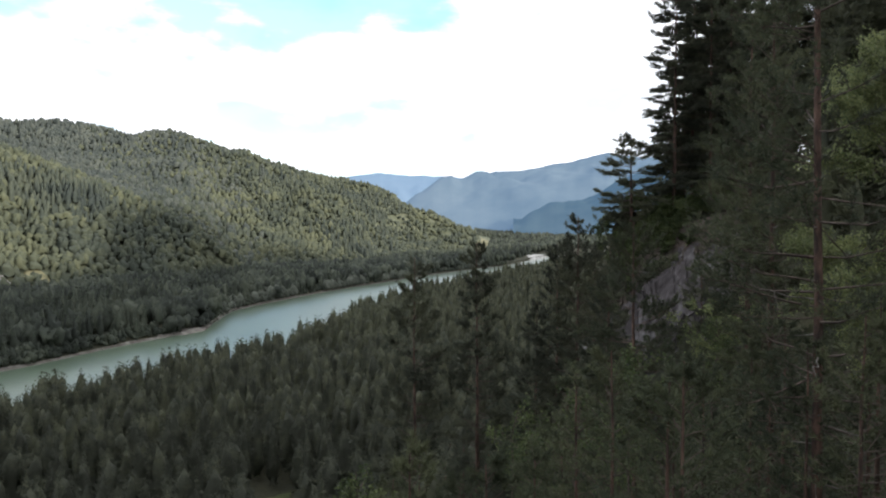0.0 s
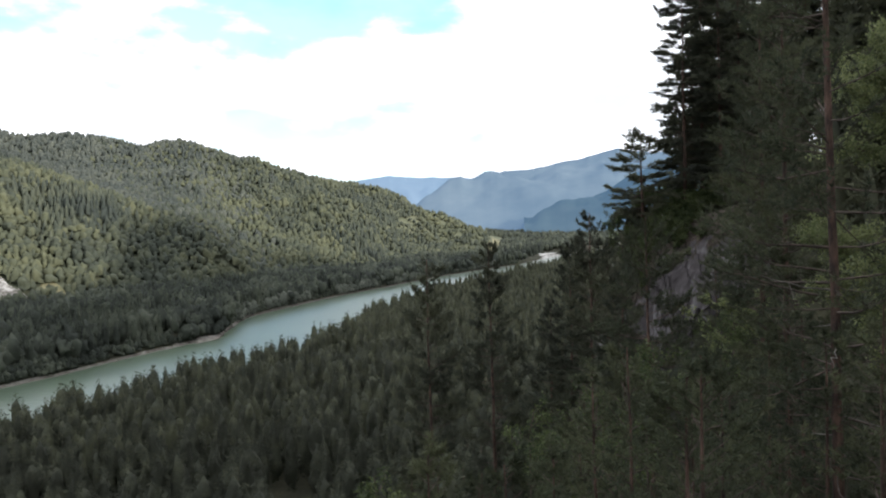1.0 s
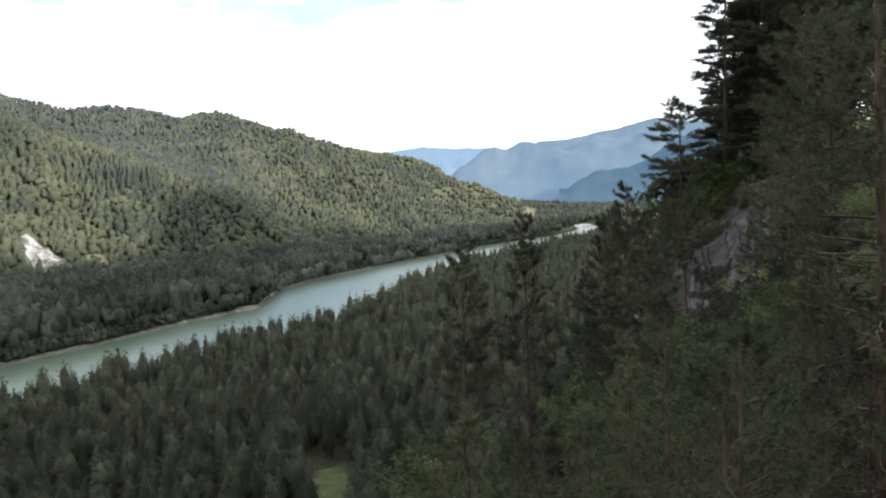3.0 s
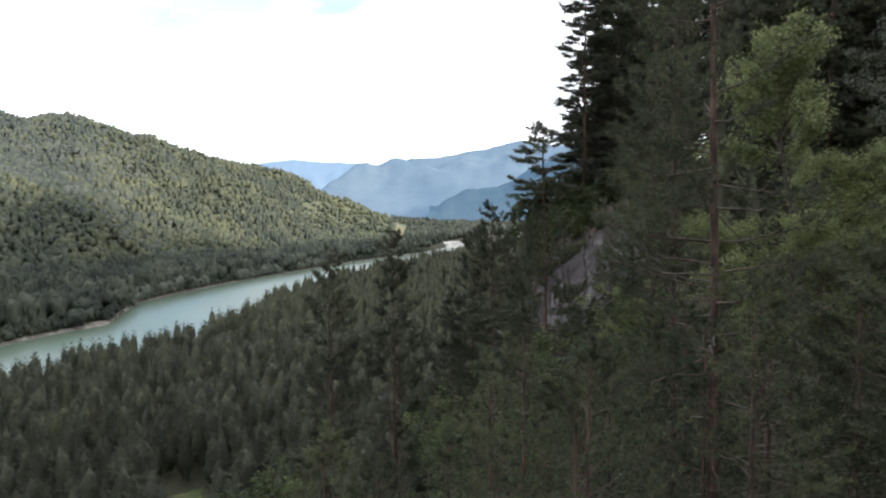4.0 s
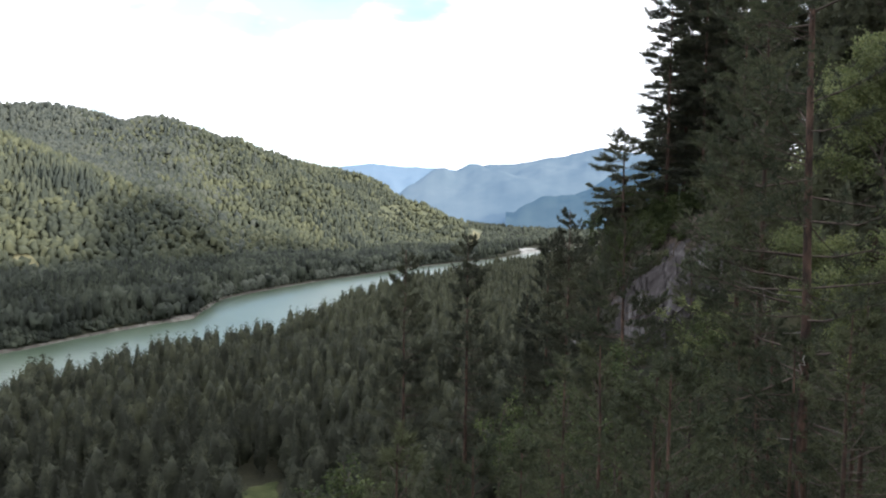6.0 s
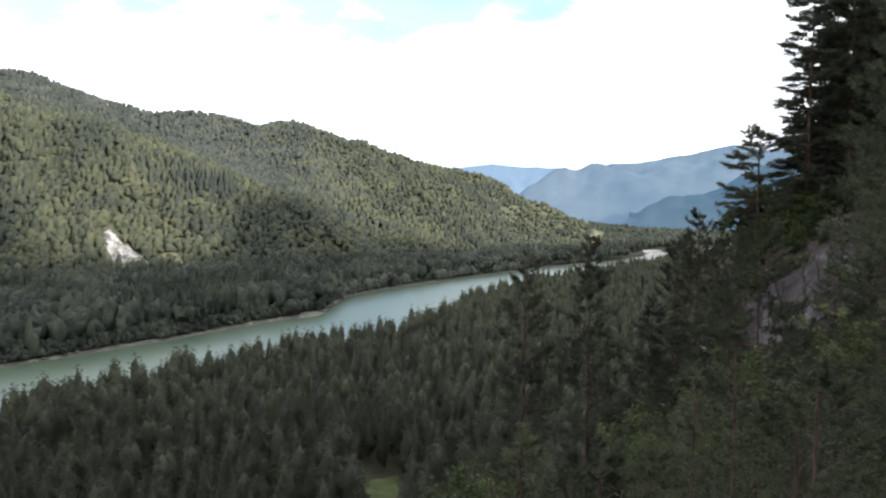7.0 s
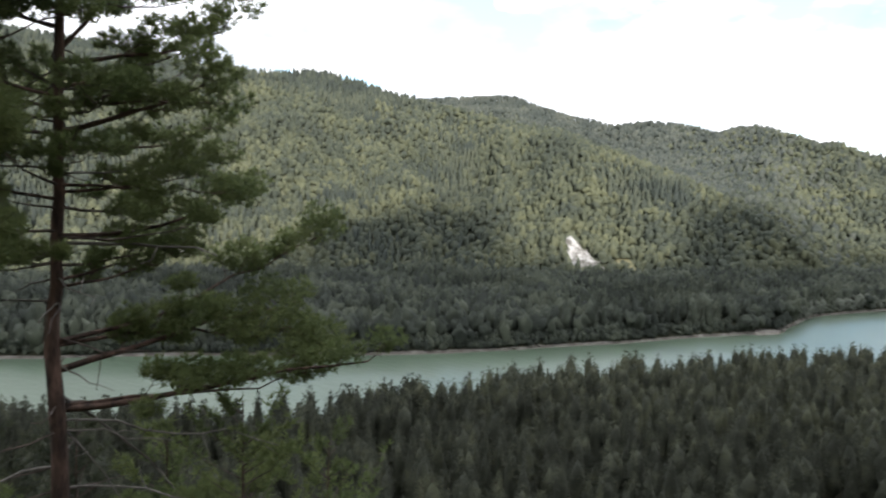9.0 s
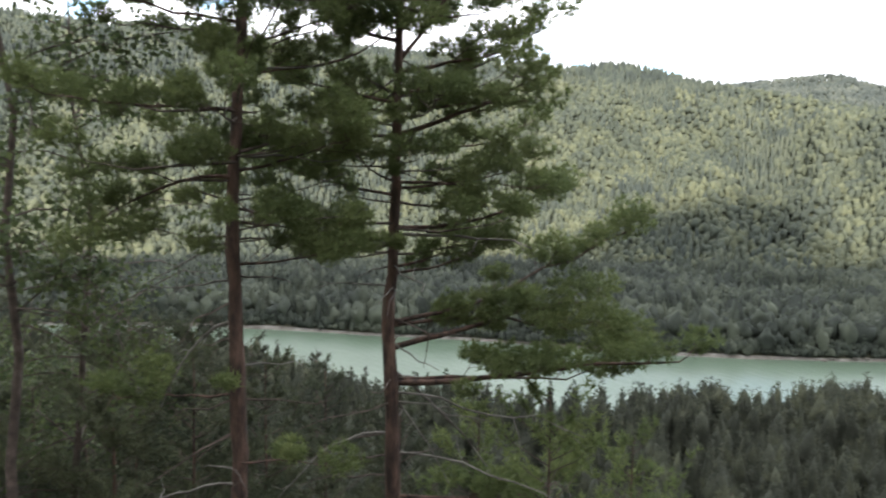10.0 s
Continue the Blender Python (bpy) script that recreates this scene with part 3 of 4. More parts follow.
tall = RNG.uniform(12.5, 17, len(hx1)) * (1 + 0.25 * fbm(hx1, hy1, 90, 53))
az1, r1 = polar(hx1, hy1)
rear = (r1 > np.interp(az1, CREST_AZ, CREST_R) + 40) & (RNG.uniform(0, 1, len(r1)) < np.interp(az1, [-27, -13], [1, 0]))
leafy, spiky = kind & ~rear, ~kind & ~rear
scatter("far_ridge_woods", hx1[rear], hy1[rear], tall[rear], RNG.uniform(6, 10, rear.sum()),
        [lumpy(10 + i, 1) for i in range(6)] + [spire(420 + i, ((0.1, 1.0), (0.5, 0.7)), 6, 0.16) for i in range(4)], M_BACK, "dull grey-green woods on the ridge behind the hill, haze put into the colour", sink=2.5)
wide1 = 5.0 + 5.0 * RNG.uniform(0, 1, len(r1)) ** 1.4
short = tall * RNG.uniform(0.58, 0.82, len(r1))
for which, nm, level in ((leafy & (r1 < 1000), "hillside_broadleaf_woods", 2), (leafy & (r1 >= 1000), "hilltop_broadleaf_woods", 1)):
    scatter(nm, hx1[which], hy1[which], short[which], wide1[which], [lumpy(400 + i, level, lumps=1.0) for i in range(22)], M_HILL, "sunlit mixed birch and aspen woods covering the hillside")
scatter("hillside_conifer_woods", hx1[spiky], hy1[spiky], tall[spiky] * 0.98, RNG.uniform(4.6, 7.2, spiky.sum()),
        [spire(420 + i, ((0.1, 1.0), (0.42, 0.78), (0.76, 0.42)), 6, 0.2) for i in range(16)], M_DARKWOOD, "sunlit green conifer woods covering the hillside")

px1, py1 = jitter_grid(6.0, -750, 700, -250, 2900)
az1, r1 = polar(px1, py1)
bank1 = np.interp(az1, BANK_AZ, FAR_BANK)
keep = (az1 > -108) & (az1 < 14.5) & (r1 > bank1 + 3.2 + 3 * value_noise(px1 / 20, py1 / 20, 61)) & ((r1 < np.interp(az1, FOOT_AZ, FOOT) - 5) | (az1 > 2.5))
keep &= ~in_patch(az1, r1, FIELD) & (RNG.uniform(0, 1, len(r1)) < np.interp(r1, [900, 1100, 2000], [1, 0.5, 0.25]))
keep &= ~((az1 > 5.5) & (r1 < bank1 + 70))
px1, py1, r1, bank1 = px1[keep], py1[keep], r1[keep], bank1[keep]
kind = fbm(px1, py1, 60, 63) * 1.6 + RNG.normal(0, 0.2, len(px1)) + 0.25 * (r1 < bank1 + 40) > -0.12
tall = RNG.uniform(12, 19, len(px1)) * (1 + 0.35 * fbm(px1, py1, 50, 65)) * np.interp(r1 - bank1, [5, 18], [0.75, 1])
near_wood = r1 < 800
for which, nm, tpl, wide, lab in (
        (kind & near_wood, "riverside_broadleaf_woods", [lumpy(440 + i, 2, 26, 1.05, 7.5, 15, lumps=0.9) for i in range(14)], (5.5, 10.5), "shaded broadleaf woods along the river bank"),
        (~kind & near_wood, "riverside_conifer_woods", [whorled(460 + i, 8, 6, 2, 1.0, PINE_SHAPE if i % 2 else FIR_SHAPE) for i in range(12)], (4.8, 7.2), "shaded dark conifer woods on the river plain"),
        (kind & ~near_wood, "upriver_broadleaf_woods", [lumpy(480 + i, 1) for i in range(6)], (6, 9), "distant broadleaf woods on the river plain"),
        (~kind & ~near_wood, "upriver_conifer_woods", [spire(490 + i, ((0.08, 1.0), (0.4, 0.76), (0.75, 0.4)), 6, 0.2) for i in range(6)], (5, 7.5), "distant conifer woods on the river plain")):
    scatter(nm, px1[which], py1[which], tall[which], RNG.uniform(*wide, which.sum()), tpl, M_PLAIN, lab)

# willow scrub along the far bank
b_az = RNG.uniform(-106, 5, 2600)
b_r = np.interp(b_az, BANK_AZ, FAR_BANK) + RNG.uniform(1.6, 7, len(b_az)) + 9 * np.exp(-((b_az + 18.5) / 1.8) ** 2)
b_x, b_y = at(b_az, b_r)
pale = (b_az > -17.2) & (fbm(b_x, b_y, 40, 66) > -0.05)
scatter("riverbank_willows", b_x[pale], b_y[pale], RNG.uniform(5, 9.5, pale.sum()), RNG.uniform(5, 9, pale.sum()),
        [lumpy(560 + i, 1, 30, 1.1, 6, 8) for i in range(5)], M_WILLOW, "pale grey-green willows along the far river bank", sink=0.4)
b_az, b_x, b_y = b_az[~pale], b_x[~pale], b_y[~pale]
scatter("riverbank_scrub", b_x, b_y, RNG.uniform(2.5, 6.5, len(b_az)), RNG.uniform(2.5, 5, len(b_az)),
        [lumpy(495 + i, 1, 18, 0.9, 3.5, 4.5) for i in range(5)], M_PLAIN, "low grey-green willow scrub along the water", sink=0.2)

nx1, ny1 = jitter_grid(5.9, -420, 240, -160, 1100)
az1, r1 = polar(nx1, ny1)
keep = (az1 > -112) & (az1 < 15) & (r1 < np.interp(az1, NEAR_AZ, NEAR_BANK) - 9) & (r1 > 96)
keep &= ~in_patch(az1, r1, (-15.5, -11.5, 135, 185, 0))
keep &= (r1 < 480) | (RNG.uniform(0, 1, len(r1)) < 0.6)
nx1, ny1 = nx1[keep], ny1[keep]
# a closer row along the water's edge
e_az = RNG.uniform(-84, 2, 620)
e_x, e_y = at(e_az, np.interp(e_az, NEAR_AZ, NEAR_BANK) - RNG.uniform(9, 34, len(e_az)))
nx1, ny1 = np.concatenate([nx1, e_x]), np.concatenate([ny1, e_y])
r1 = polar(nx1, ny1)[1]
az1 = polar(nx1, ny1)[0]
tall = RNG.uniform(12.4, 20.6, len(nx1)) * (1 + 0.2 * fbm(nx1, ny1, 45, 71))
tall *= np.interp(np.interp(az1, NEAR_AZ, NEAR_BANK) - r1, [9, 45], [0.97, 1])
single = np.zeros(len(nx1), bool)
single[np.argsort(r1)[:260]] = True
CLOSE_CROWNS = [whorled(500 + i, 14, 8, 6, 0.45, ROUND_SHAPE if i % 3 == 0 else PINE_SHAPE) for i in range(14)]
MID_CROWNS = [whorled(515 + i, 11, 7, 3, 0.62, ROUND_SHAPE if i % 2 else PINE_SHAPE) for i in range(10)]
close = (r1 < 205) & ~single
midway = (r1 >= 205) & (r1 < 330)
scatter("riverside_pine_forest", nx1[midway], ny1[midway], tall[midway], RNG.uniform(4.4, 6.6, midway.sum()), MID_CROWNS, M_NEEDLE,
        "shaded pine forest at the edge of the near river bank")
scatter("valley_pine_forest", nx1[close], ny1[close], tall[close], RNG.uniform(4.4, 6.6, close.sum()), CLOSE_CROWNS, M_NEEDLE,
        "shaded dense pine forest on the near river bank")
far1 = r1 >= 330
scatter("upriver_pine_forest", nx1[far1], ny1[far1], tall[far1], RNG.uniform(5.0, 7.5, far1.sum()),
        [whorled(520 + i, 6, 5, 2, 1.0, PINE_SHAPE, core=0.8) for i in range(10)], M_NEEDLE, "shaded pine forest following the near river bank")


# ---- trees as things ----
def tube(points, radii, sides=6):
    """Vertices and quads of a tapered tube along points."""
    points, radii = np.asarray(points, float), np.asarray(radii, float)
    d = unit(np.gradient(points, axis=0))
    ref = np.where(np.abs(d[:, 2:3]) > 0.9, [[1.0, 0, 0]], [[0, 0, 1.0]])
    s = unit(np.cross(d, ref))
    t = np.cross(d, s)
    ang = np.arange(sides) * 2 * np.pi / sides
    ring = s[:, None] * np.cos(ang)[None, :, None] + t[:, None] * np.sin(ang)[None, :, None]
    v = (points[:, None] + ring * radii[:, None, None]).reshape(-1, 3)
    i = np.arange((len(points) - 1) * sides).reshape(-1, sides)
    q = np.stack([i, np.roll(i, -1, 1), np.roll(i, -1, 1) + sides, i + sides], -1).reshape(-1, 4)
    return v, q


def joined(pieces):
    vs, fs, base = [], [], 0
    for v, q in pieces:
        vs.append(v)
        fs.append(q + base)
        base += len(v)
    return np.concatenate(vs), np.concatenate(fs)


def sprays(points, ways, count, length, width, g, spread=0.75):
    """Needles or leaves as small triangles round each point, mostly along its way."""
    n = len(points)
    d = unit(ways[:, None] * 0.8 + g.normal(0, spread, (n, count, 3)) + np.array([0, 0, 0.25]))
    l = length * g.uniform(0.6, 1.25, (n, count, 1))
    s = unit(np.cross(d, g.normal(0, 1, (n, count, 3)))) * width * g.uniform(0.7, 1.3, (n, count, 1))
    p = points[:, None] + d * l * 0.1
    v = np.stack([p - s, p + s, p + d * l], 2).reshape(-1, 3)
    return v, np.arange(len(v)).reshape(-1, 3)


def leaves(points, size, g):
    """Flat diamond leaves at the points, hanging in all directions."""
    n = len(points)
    a = unit(g.normal(0, 1, (n, 3)) - np.array([0, 0, 0.5]))
    b = unit(np.cross(a, g.normal(0, 1, (n, 3))))
    l = size * g.uniform(0.7, 1.3, (n, 1))
    v = np.stack([points, points + a * l * 0.5 + b * l * 0.35, points + a * l, points + a * l * 0.5 - b * l * 0.35], 1).reshape(-1, 3)
    return v, np.arange(len(v)).reshape(-1, 4)


def limb_line(root, az, rise, length, bend, g, n=5):
    """Points of a limb that leaves in compass direction az at the slope rise and bends upwards by bend."""
    t = np.linspace(0, 1, n)
    out = np.array([math.sin(az), math.cos(az), 0])
    side = np.array([math.cos(az), -math.sin(az), 0])
    wave = g.normal(0, 0.10 if n == 9 else 0.07, n).cumsum() * length
    z = rise * t + bend * t**2
    p = root + out * (t * length)[:, None] + side * (wave * t)[:, None]
    p[:, 2] += z * length + (g.normal(0, 0.024, n).cumsum() if n == 9 else g.normal(0, 0.035, n)) * length * t
    return p


def knotted(axis, radius, g, girth, rings=60):
    """A trunk line with many small kinks and swellings."""
    t, u = np.linspace(0, 1, len(axis)), np.linspace(0, 1, rings)
    line = np.stack([np.interp(u, t, axis[:, k]) for k in range(3)], 1)
    rad = np.interp(u, t, radius) * (1 + g.normal(0, 0.05, rings))
    line[1:, :2] += (g.normal(0, 0.035, (rings - 1, 2)) + np.repeat(g.normal(0, 0.06, (rings // 4, 2)), 4, 0)[:rings - 1]) * girth + 0.22 * girth * np.stack([np.sin(u[1:] * 31 + 1), np.sin(u[1:] * 23 + 2)], 1)
    return line, rad


def pine(x, y, height, girth, label, seed, crown_from=0.35, spread=2.6, whorl=0.55, needles=9, needle=0.2, needle_w=0.012,
         dead_to=0.0, sparse=1.0, lean=0.0, lean_az=0.0, top_flat=0.0, base=None, limbs=(), detail=1.0, mat=None, group="", twigs=True, limb_detail=3.0, tuft=False, knots=False, layered=False):
    """A Scots pine: bent trunk, limbs in loose whorls, twigs with needle sprays, dead stubs below the crown."""
    g = np.random.default_rng(seed)
    z0 = float(land(np.array([x]), np.array([y]))[0]) - 0.3 if base is None else base
    root = new("pine_tree")
    root.location = (x, y, z0)
    tagged(root, label, "pine tree", group)
    n = 16
    t = np.linspace(0, 1, n)
    drift = g.normal(0, 0.05, (n, 2)).cumsum(0) * girth * 1.6
    axis = np.stack([drift[:, 0] + math.sin(lean_az) * lean * height * t**1.3, drift[:, 1] + math.cos(lean_az) * lean * height * t**1.3, t * height], 1)
    axis[0, :2] = 0
    radius = girth * (1 - 0.9 * t**0.9) * (1 + 0.35 * np.exp(-t * 30))
    mesh_object("trunk", *(tube(*knotted(axis, radius, g, girth), 12) if knots else tube(axis, radius, 9)), M_BARK, root, smooth=True)

    def on_axis(h):
        return np.array([np.interp(h, axis[:, 2], axis[:, k]) for k in range(3)])

    wood, dead, tip_p, tip_w = [], [], [], []
    bins = {"wood": wood, "p": tip_p, "w": tip_w}

    def puffs(line, length, thick, more):
        """Flat cushions of needles on side twigs along the outer part of a limb, with gaps between them and bare twiglets below."""
        along = unit(line[-1] - line[0])
        across = unit(np.cross(along, [0, 0, 1.0]))
        count = max(3, int(length * 1.6 * detail * more))
        for k, f in enumerate(np.linspace(0.24 if line[0, 2] > height * 0.52 else 0.36, 1.0, count) + g.normal(0, 0.04, count)):
            f = min(max(f, 0.2), 1.0)
            p = np.array([np.interp(f * (len(line) - 1), np.arange(len(line)), line[:, c]) for c in range(3)])
            away = across * (1 if k % 2 else -1) * g.uniform(0.05, 0.55) * (1.2 - 0.7 * f)
            q = p + away + along * g.uniform(0.05, 0.35) + np.array([0, 0, g.uniform(-0.08, 0.32)])
            m = (p + q) / 2 - np.array([0, 0, 0.04])
            bins["wood"].append(tube(np.stack([p, m, q]), max(0.008, thick * 0.25) * np.array([1, 0.8, 0.5]), 4))
            for e in range(3):
                stub = p + (q - p) * g.uniform(0.2, 0.9)
                bins["wood"].append(tube(np.stack([stub, stub + unit(along + g.normal(0, 0.6, 3)) * g.uniform(0.12, 0.35)]), [0.006, 0.003], 3))
            size = g.uniform(0.75, 1.25) * (0.7 + 0.3 * min(1.0, length / 3)) * (0.8 + 0.35 * f)
            ball = unit(g.normal(0, 1, (int(78 * size), 3))) * g.uniform(0.15, 1.0, (int(78 * size), 1)) ** 0.5
            ball[:, 2] = np.where(ball[:, 2] < 0, ball[:, 2] * 0.6, ball[:, 2])
            turn = unit(along + g.normal(0, 0.25, 3))
            flat = unit(np.cross(turn, [0, 0, 1.0]))
            lift = np.cross(flat, turn)
            spots = q + turn * ball[:, :1] * 0.36 * size + flat * ball[:, 1:2] * 0.28 * size + lift * ball[:, 2:] * 0.25 * size
            heads = unit(ball * 0.7 + turn * 0.35 + np.array([0, 0, 0.55]) + g.normal(0, 0.2, ball.shape))
            bins["p"].extend(spots)
            bins["w"].extend(heads)

    def foliate(line, length, thick, more=1.0):
        """Twigs and sprays along the outer part of a limb."""
        bins["wood"].append(tube(line, thick * np.linspace(1, 0.25, len(line)), 4))
        if tuft:
            puffs(line, length, thick, more)
            return
        count = max(3, int(length * 4.2 * sparse * detail * more))
        for k in range(count):
            f = g.uniform(0.16, 1.0) ** 0.8
            p = np.array([np.interp(f * (len(line) - 1), np.arange(len(line)), line[:, c]) for c in range(3)])
            along = unit(line[-1] - line[0])
            side = np.cross(along, [0, 0, 1.0]) * (1 if k % 2 else -1)
            way = unit(along * g.uniform(0.5, 1.1) + side * g.uniform(0.2, 1.0) + np.array([0, 0, g.uniform(-0.35, 0.1) if layered else g.uniform(-0.15, 0.75)]))
            reach = min(length * 0.5, 1.15) * g.uniform(0.45, 1.1) * (1.15 - 0.5 * f)
            q = p + way * reach + np.array([0, 0, reach * 0.12])
            if twigs:
                bins["wood"].append(tube(np.stack([p, q]), thick * np.array([0.32, 0.12]), 3))
            for e in np.arange(0.35, 1.01, max(0.16, 0.13 / reach / detail)):
                bins["p"].append(p + (q - p) * e + g.normal(0, 0.03, 3))
                bins["w"].append(unit(way + np.array([0, 0, 0.35])))
        for f in np.linspace(0.6, 1, 5):
            bins["p"].append(np.array([np.interp(f * (len(line) - 1), np.arange(len(line)), line[:, c]) for c in range(3)]))
            bins["w"].append(unit(line[-1] - line[-2]))

    h = height * crown_from
    while h < height * 0.985:
        f = (h / height - crown_from) / (1 - crown_from)
        shape = np.interp(f, [0, 0.18, 0.5, 0.8, 1.0], [0.75, 1.0, 0.86, 0.52 + 0.2 * top_flat, 0.12 + 0.3 * top_flat])
        for k in range(g.integers(3, 6)):
            if g.uniform() > 0.55 + 0.45 * sparse:
                continue
            length = spread * shape * g.uniform(0.6, 1.2)
            az = g.uniform(0, 2 * np.pi)
            rise = np.interp(f, [0, 0.5, 1.0], [-0.30, -0.12, 0.5] if layered else [-0.12, 0.12, 0.75]) + g.normal(0, 0.1 if layered else 0.2)
            line = limb_line(on_axis(h + g.normal(0, 0.12)), az, rise, length, g.uniform(0.05, 0.3), g)
            foliate(line, length, max(0.012, girth * (0.10 if tuft else 0.16) * (length / spread)))
        h += whorl * g.uniform(0.7, 1.3)
    for hh, az, rise, length, bend, thick, leafy in limbs:
        bins.update(wood=[], p=[], w=[])
        line = limb_line(on_axis(hh), math.radians(az), rise, length, bend, g, 9)
        if leafy:
            foliate(line, length, thick * 0.85, limb_detail)
        else:
            bins["wood"].append(tube(line, thick * np.linspace(1, 0.3, 9), 6))
            for k in range(3, 8, 2):
                q = line[k] + unit(g.normal(0, 1, 3) + unit(line[-1] - line[0])) * length * g.uniform(0.12, 0.28)
                bins["wood"].append(tube(np.stack([line[k], (line[k] + q) / 2 + g.normal(0, 0.03, 3), q]), thick * np.array([0.45, 0.3, 0.15]), 4))
        bough = mesh_object("branch", *joined(bins["wood"]), M_BARK if leafy else M_DEAD, root, "" if leafy else "bare grey dead branch", smooth=True)
        if leafy:
            mesh_object("needles", *sprays(np.array(bins["p"]), np.array(bins["w"]), needles, needle, needle_w, g), mat or M_NEEDLE, bough)
    h = height * crown_from * dead_to
    while dead_to and h < height * (crown_from + 0.12):
        for k in range(g.integers(1, 3)):
            length = g.uniform(0.5, 1.6)
            line = limb_line(on_axis(h), g.uniform(0, 2 * np.pi), g.uniform(-0.35, 0.1), length, g.uniform(-0.25, 0.2), g, 6)
            bits = [tube(line, 0.018 * np.linspace(1, 0.3, 6), 4)]
            if g.uniform() < 0.6:
                q = line[3] + g.normal(0, 0.25, 3)
                bits.append(tube(np.stack([line[3], (line[3] + q) / 2, q]), [0.01, 0.008, 0.004], 3))
            dead.append(bits)
        h += g.uniform(0.3, 0.6)
    tip_p, tip_w = np.array(tip_p), np.array(tip_w)
    mesh_object("branchwork", *joined(wood), M_TWIG, root)
    mesh_object("crown", *sprays(tip_p, tip_w, needles, needle, needle_w, g), mat or M_NEEDLE, root)
    for bits in dead:
        mesh_object("dead_branch", *joined(bits), M_DEAD if g.uniform() < 0.4 else M_TWIG, root, "bare dead branch")
    return root


def broadleaf(name, x, y, height, spread, label, category, seed, stems=1, leaf=0.11, dense=1.0, mat=None, bark=None, low=0.25, base=None, group="", droop=0.1):
    """A birch or shrub: stems, upswept limbs, twigs and loose clouds of flat leaves."""
    g = np.random.default_rng(seed)
    z0 = float(land(np.array([x]), np.array([y]))[0]) - 0.2 if base is None else base
    root = new(name)
    root.location = (x, y, z0)
    tagged(root, label, category, group)
    wood, tips = [], []
    for s in range(stems):
        az0, lean = g.uniform(0, 2 * np.pi), (0.28 if stems > 1 else 0.05) * g.uniform(0.5, 1.2)
        n = 10
        t = np.linspace(0, 1, n)
        hgt = height * (1.0 if s == 0 else g.uniform(0.75, 1.0))
        axis = np.stack([np.sin(az0) * lean * hgt * t, np.cos(az0) * lean * hgt * t, hgt * t], 1) + g.normal(0, 0.012, (n, 3)) * hgt * t[:, None]
        thick = max(0.02, height * 0.007) / math.sqrt(stems)
        stem_mesh = tube(axis, thick * (1 - 0.85 * t), 7)
        if s == 0:
            mesh_object("trunk", *stem_mesh, bark or M_BIRCHBARK, root, smooth=True)
        else:
            wood.append(stem_mesh)
        limbs = int((18 + height * 2.2) / (1 if stems == 1 else 2))
        for k in range(limbs):
            f = g.uniform(low, 0.98)
            length = spread / max(1, stems**0.5) * np.interp(f, [low, low + 0.25, 0.8, 1], [0.7, 1, 0.6, 0.25]) * g.uniform(0.5, 1.15)
            start = np.array([np.interp(f, t, axis[:, c]) for c in range(3)])
            line = limb_line(start, g.uniform(0, 2 * np.pi), g.uniform(0.25, 0.9), length, -droop * g.uniform(0.5, 2), g, 5)
            wood.append(tube(line if stems == 1 else line[::2], thick * 0.2 * np.linspace(1, 0.2, 5 if stems == 1 else 3), 3))
            for m in range(int(5 + length * 5 * dense)):
                e = g.uniform(0.25, 1)
                p = np.array([np.interp(e * 4, np.arange(5), line[:, c]) for c in range(3)])
                q = p + unit(g.normal(0, 1, 3) + np.array([0, 0, 0.1])) * g.uniform(0.15, 0.5) * min(1, length)
                if stems == 1 and dense >= 1:
                    wood.append(tube(np.stack([p, q]), [0.008, 0.003], 3))
                c = max(4, int(9 * dense))
                tips.append(p + (q - p) * g.uniform(0.2, 1.2, (c, 1)) + g.normal(0, 0.09, (c, 3)))
    mesh_object("branchwork", *joined(wood), M_TWIG, root)
    mesh_object("foliage", *leaves(np.concatenate(tips), leaf, g), mat or M_LEAF, root)
    return root


def place(az, r):
    return r * math.sin(math.radians(az)), r * math.cos(math.radians(az))


# the pines of the valley floor nearest to the lookout, each a thing of its own
def valley_pine(seed):
    root = new("valley_pine")
    tagged(root, "shaded dark green pine in the forest below the slope", "pine tree", "valley pines")
    g = np.random.default_rng(seed)
    trunk_axis = np.stack([g.normal(0, 0.03, 7).cumsum() * 0.8, g.normal(0, 0.03, 7).cumsum() * 0.8, np.linspace(0, 16.5, 7)], 1)
    mesh_object("trunk", *tube(trunk_axis, np.linspace(0.2, 0.04, 7), 6), M_BARK, root, smooth=True)
    cv, cf = whorled(seed, 22, 9, 10, 0.32, ROUND_SHAPE if seed % 3 == 0 else PINE_SHAPE)
    mesh_object("crown", cv * np.array([5.0, 5.0, 17.5]), cf, M_NEEDLE, root, smooth=True)
    return root


valley_models = [valley_pine(101 + i) for i in range(8)]
picks = np.flatnonzero(single)
spots = land(nx1[picks], ny1[picks])
for k, i in enumerate(picks):
    m = Matrix.Translation((nx1[i], ny1[i], spots[k] - 0.3)) @ pose(0, 0, 0, 0, 0, RNG.uniform(0, 360))
    size = tall[i] / 17.5
    if k < 8:
        ob = valley_models[k]
        ob.matrix_basis = m
    else:
        ob = copy_thing(valley_models[k % 8], m)
    ob.scale = (size * RNG.uniform(0.8, 1.15), size * RNG.uniform(0.8, 1.15), size)


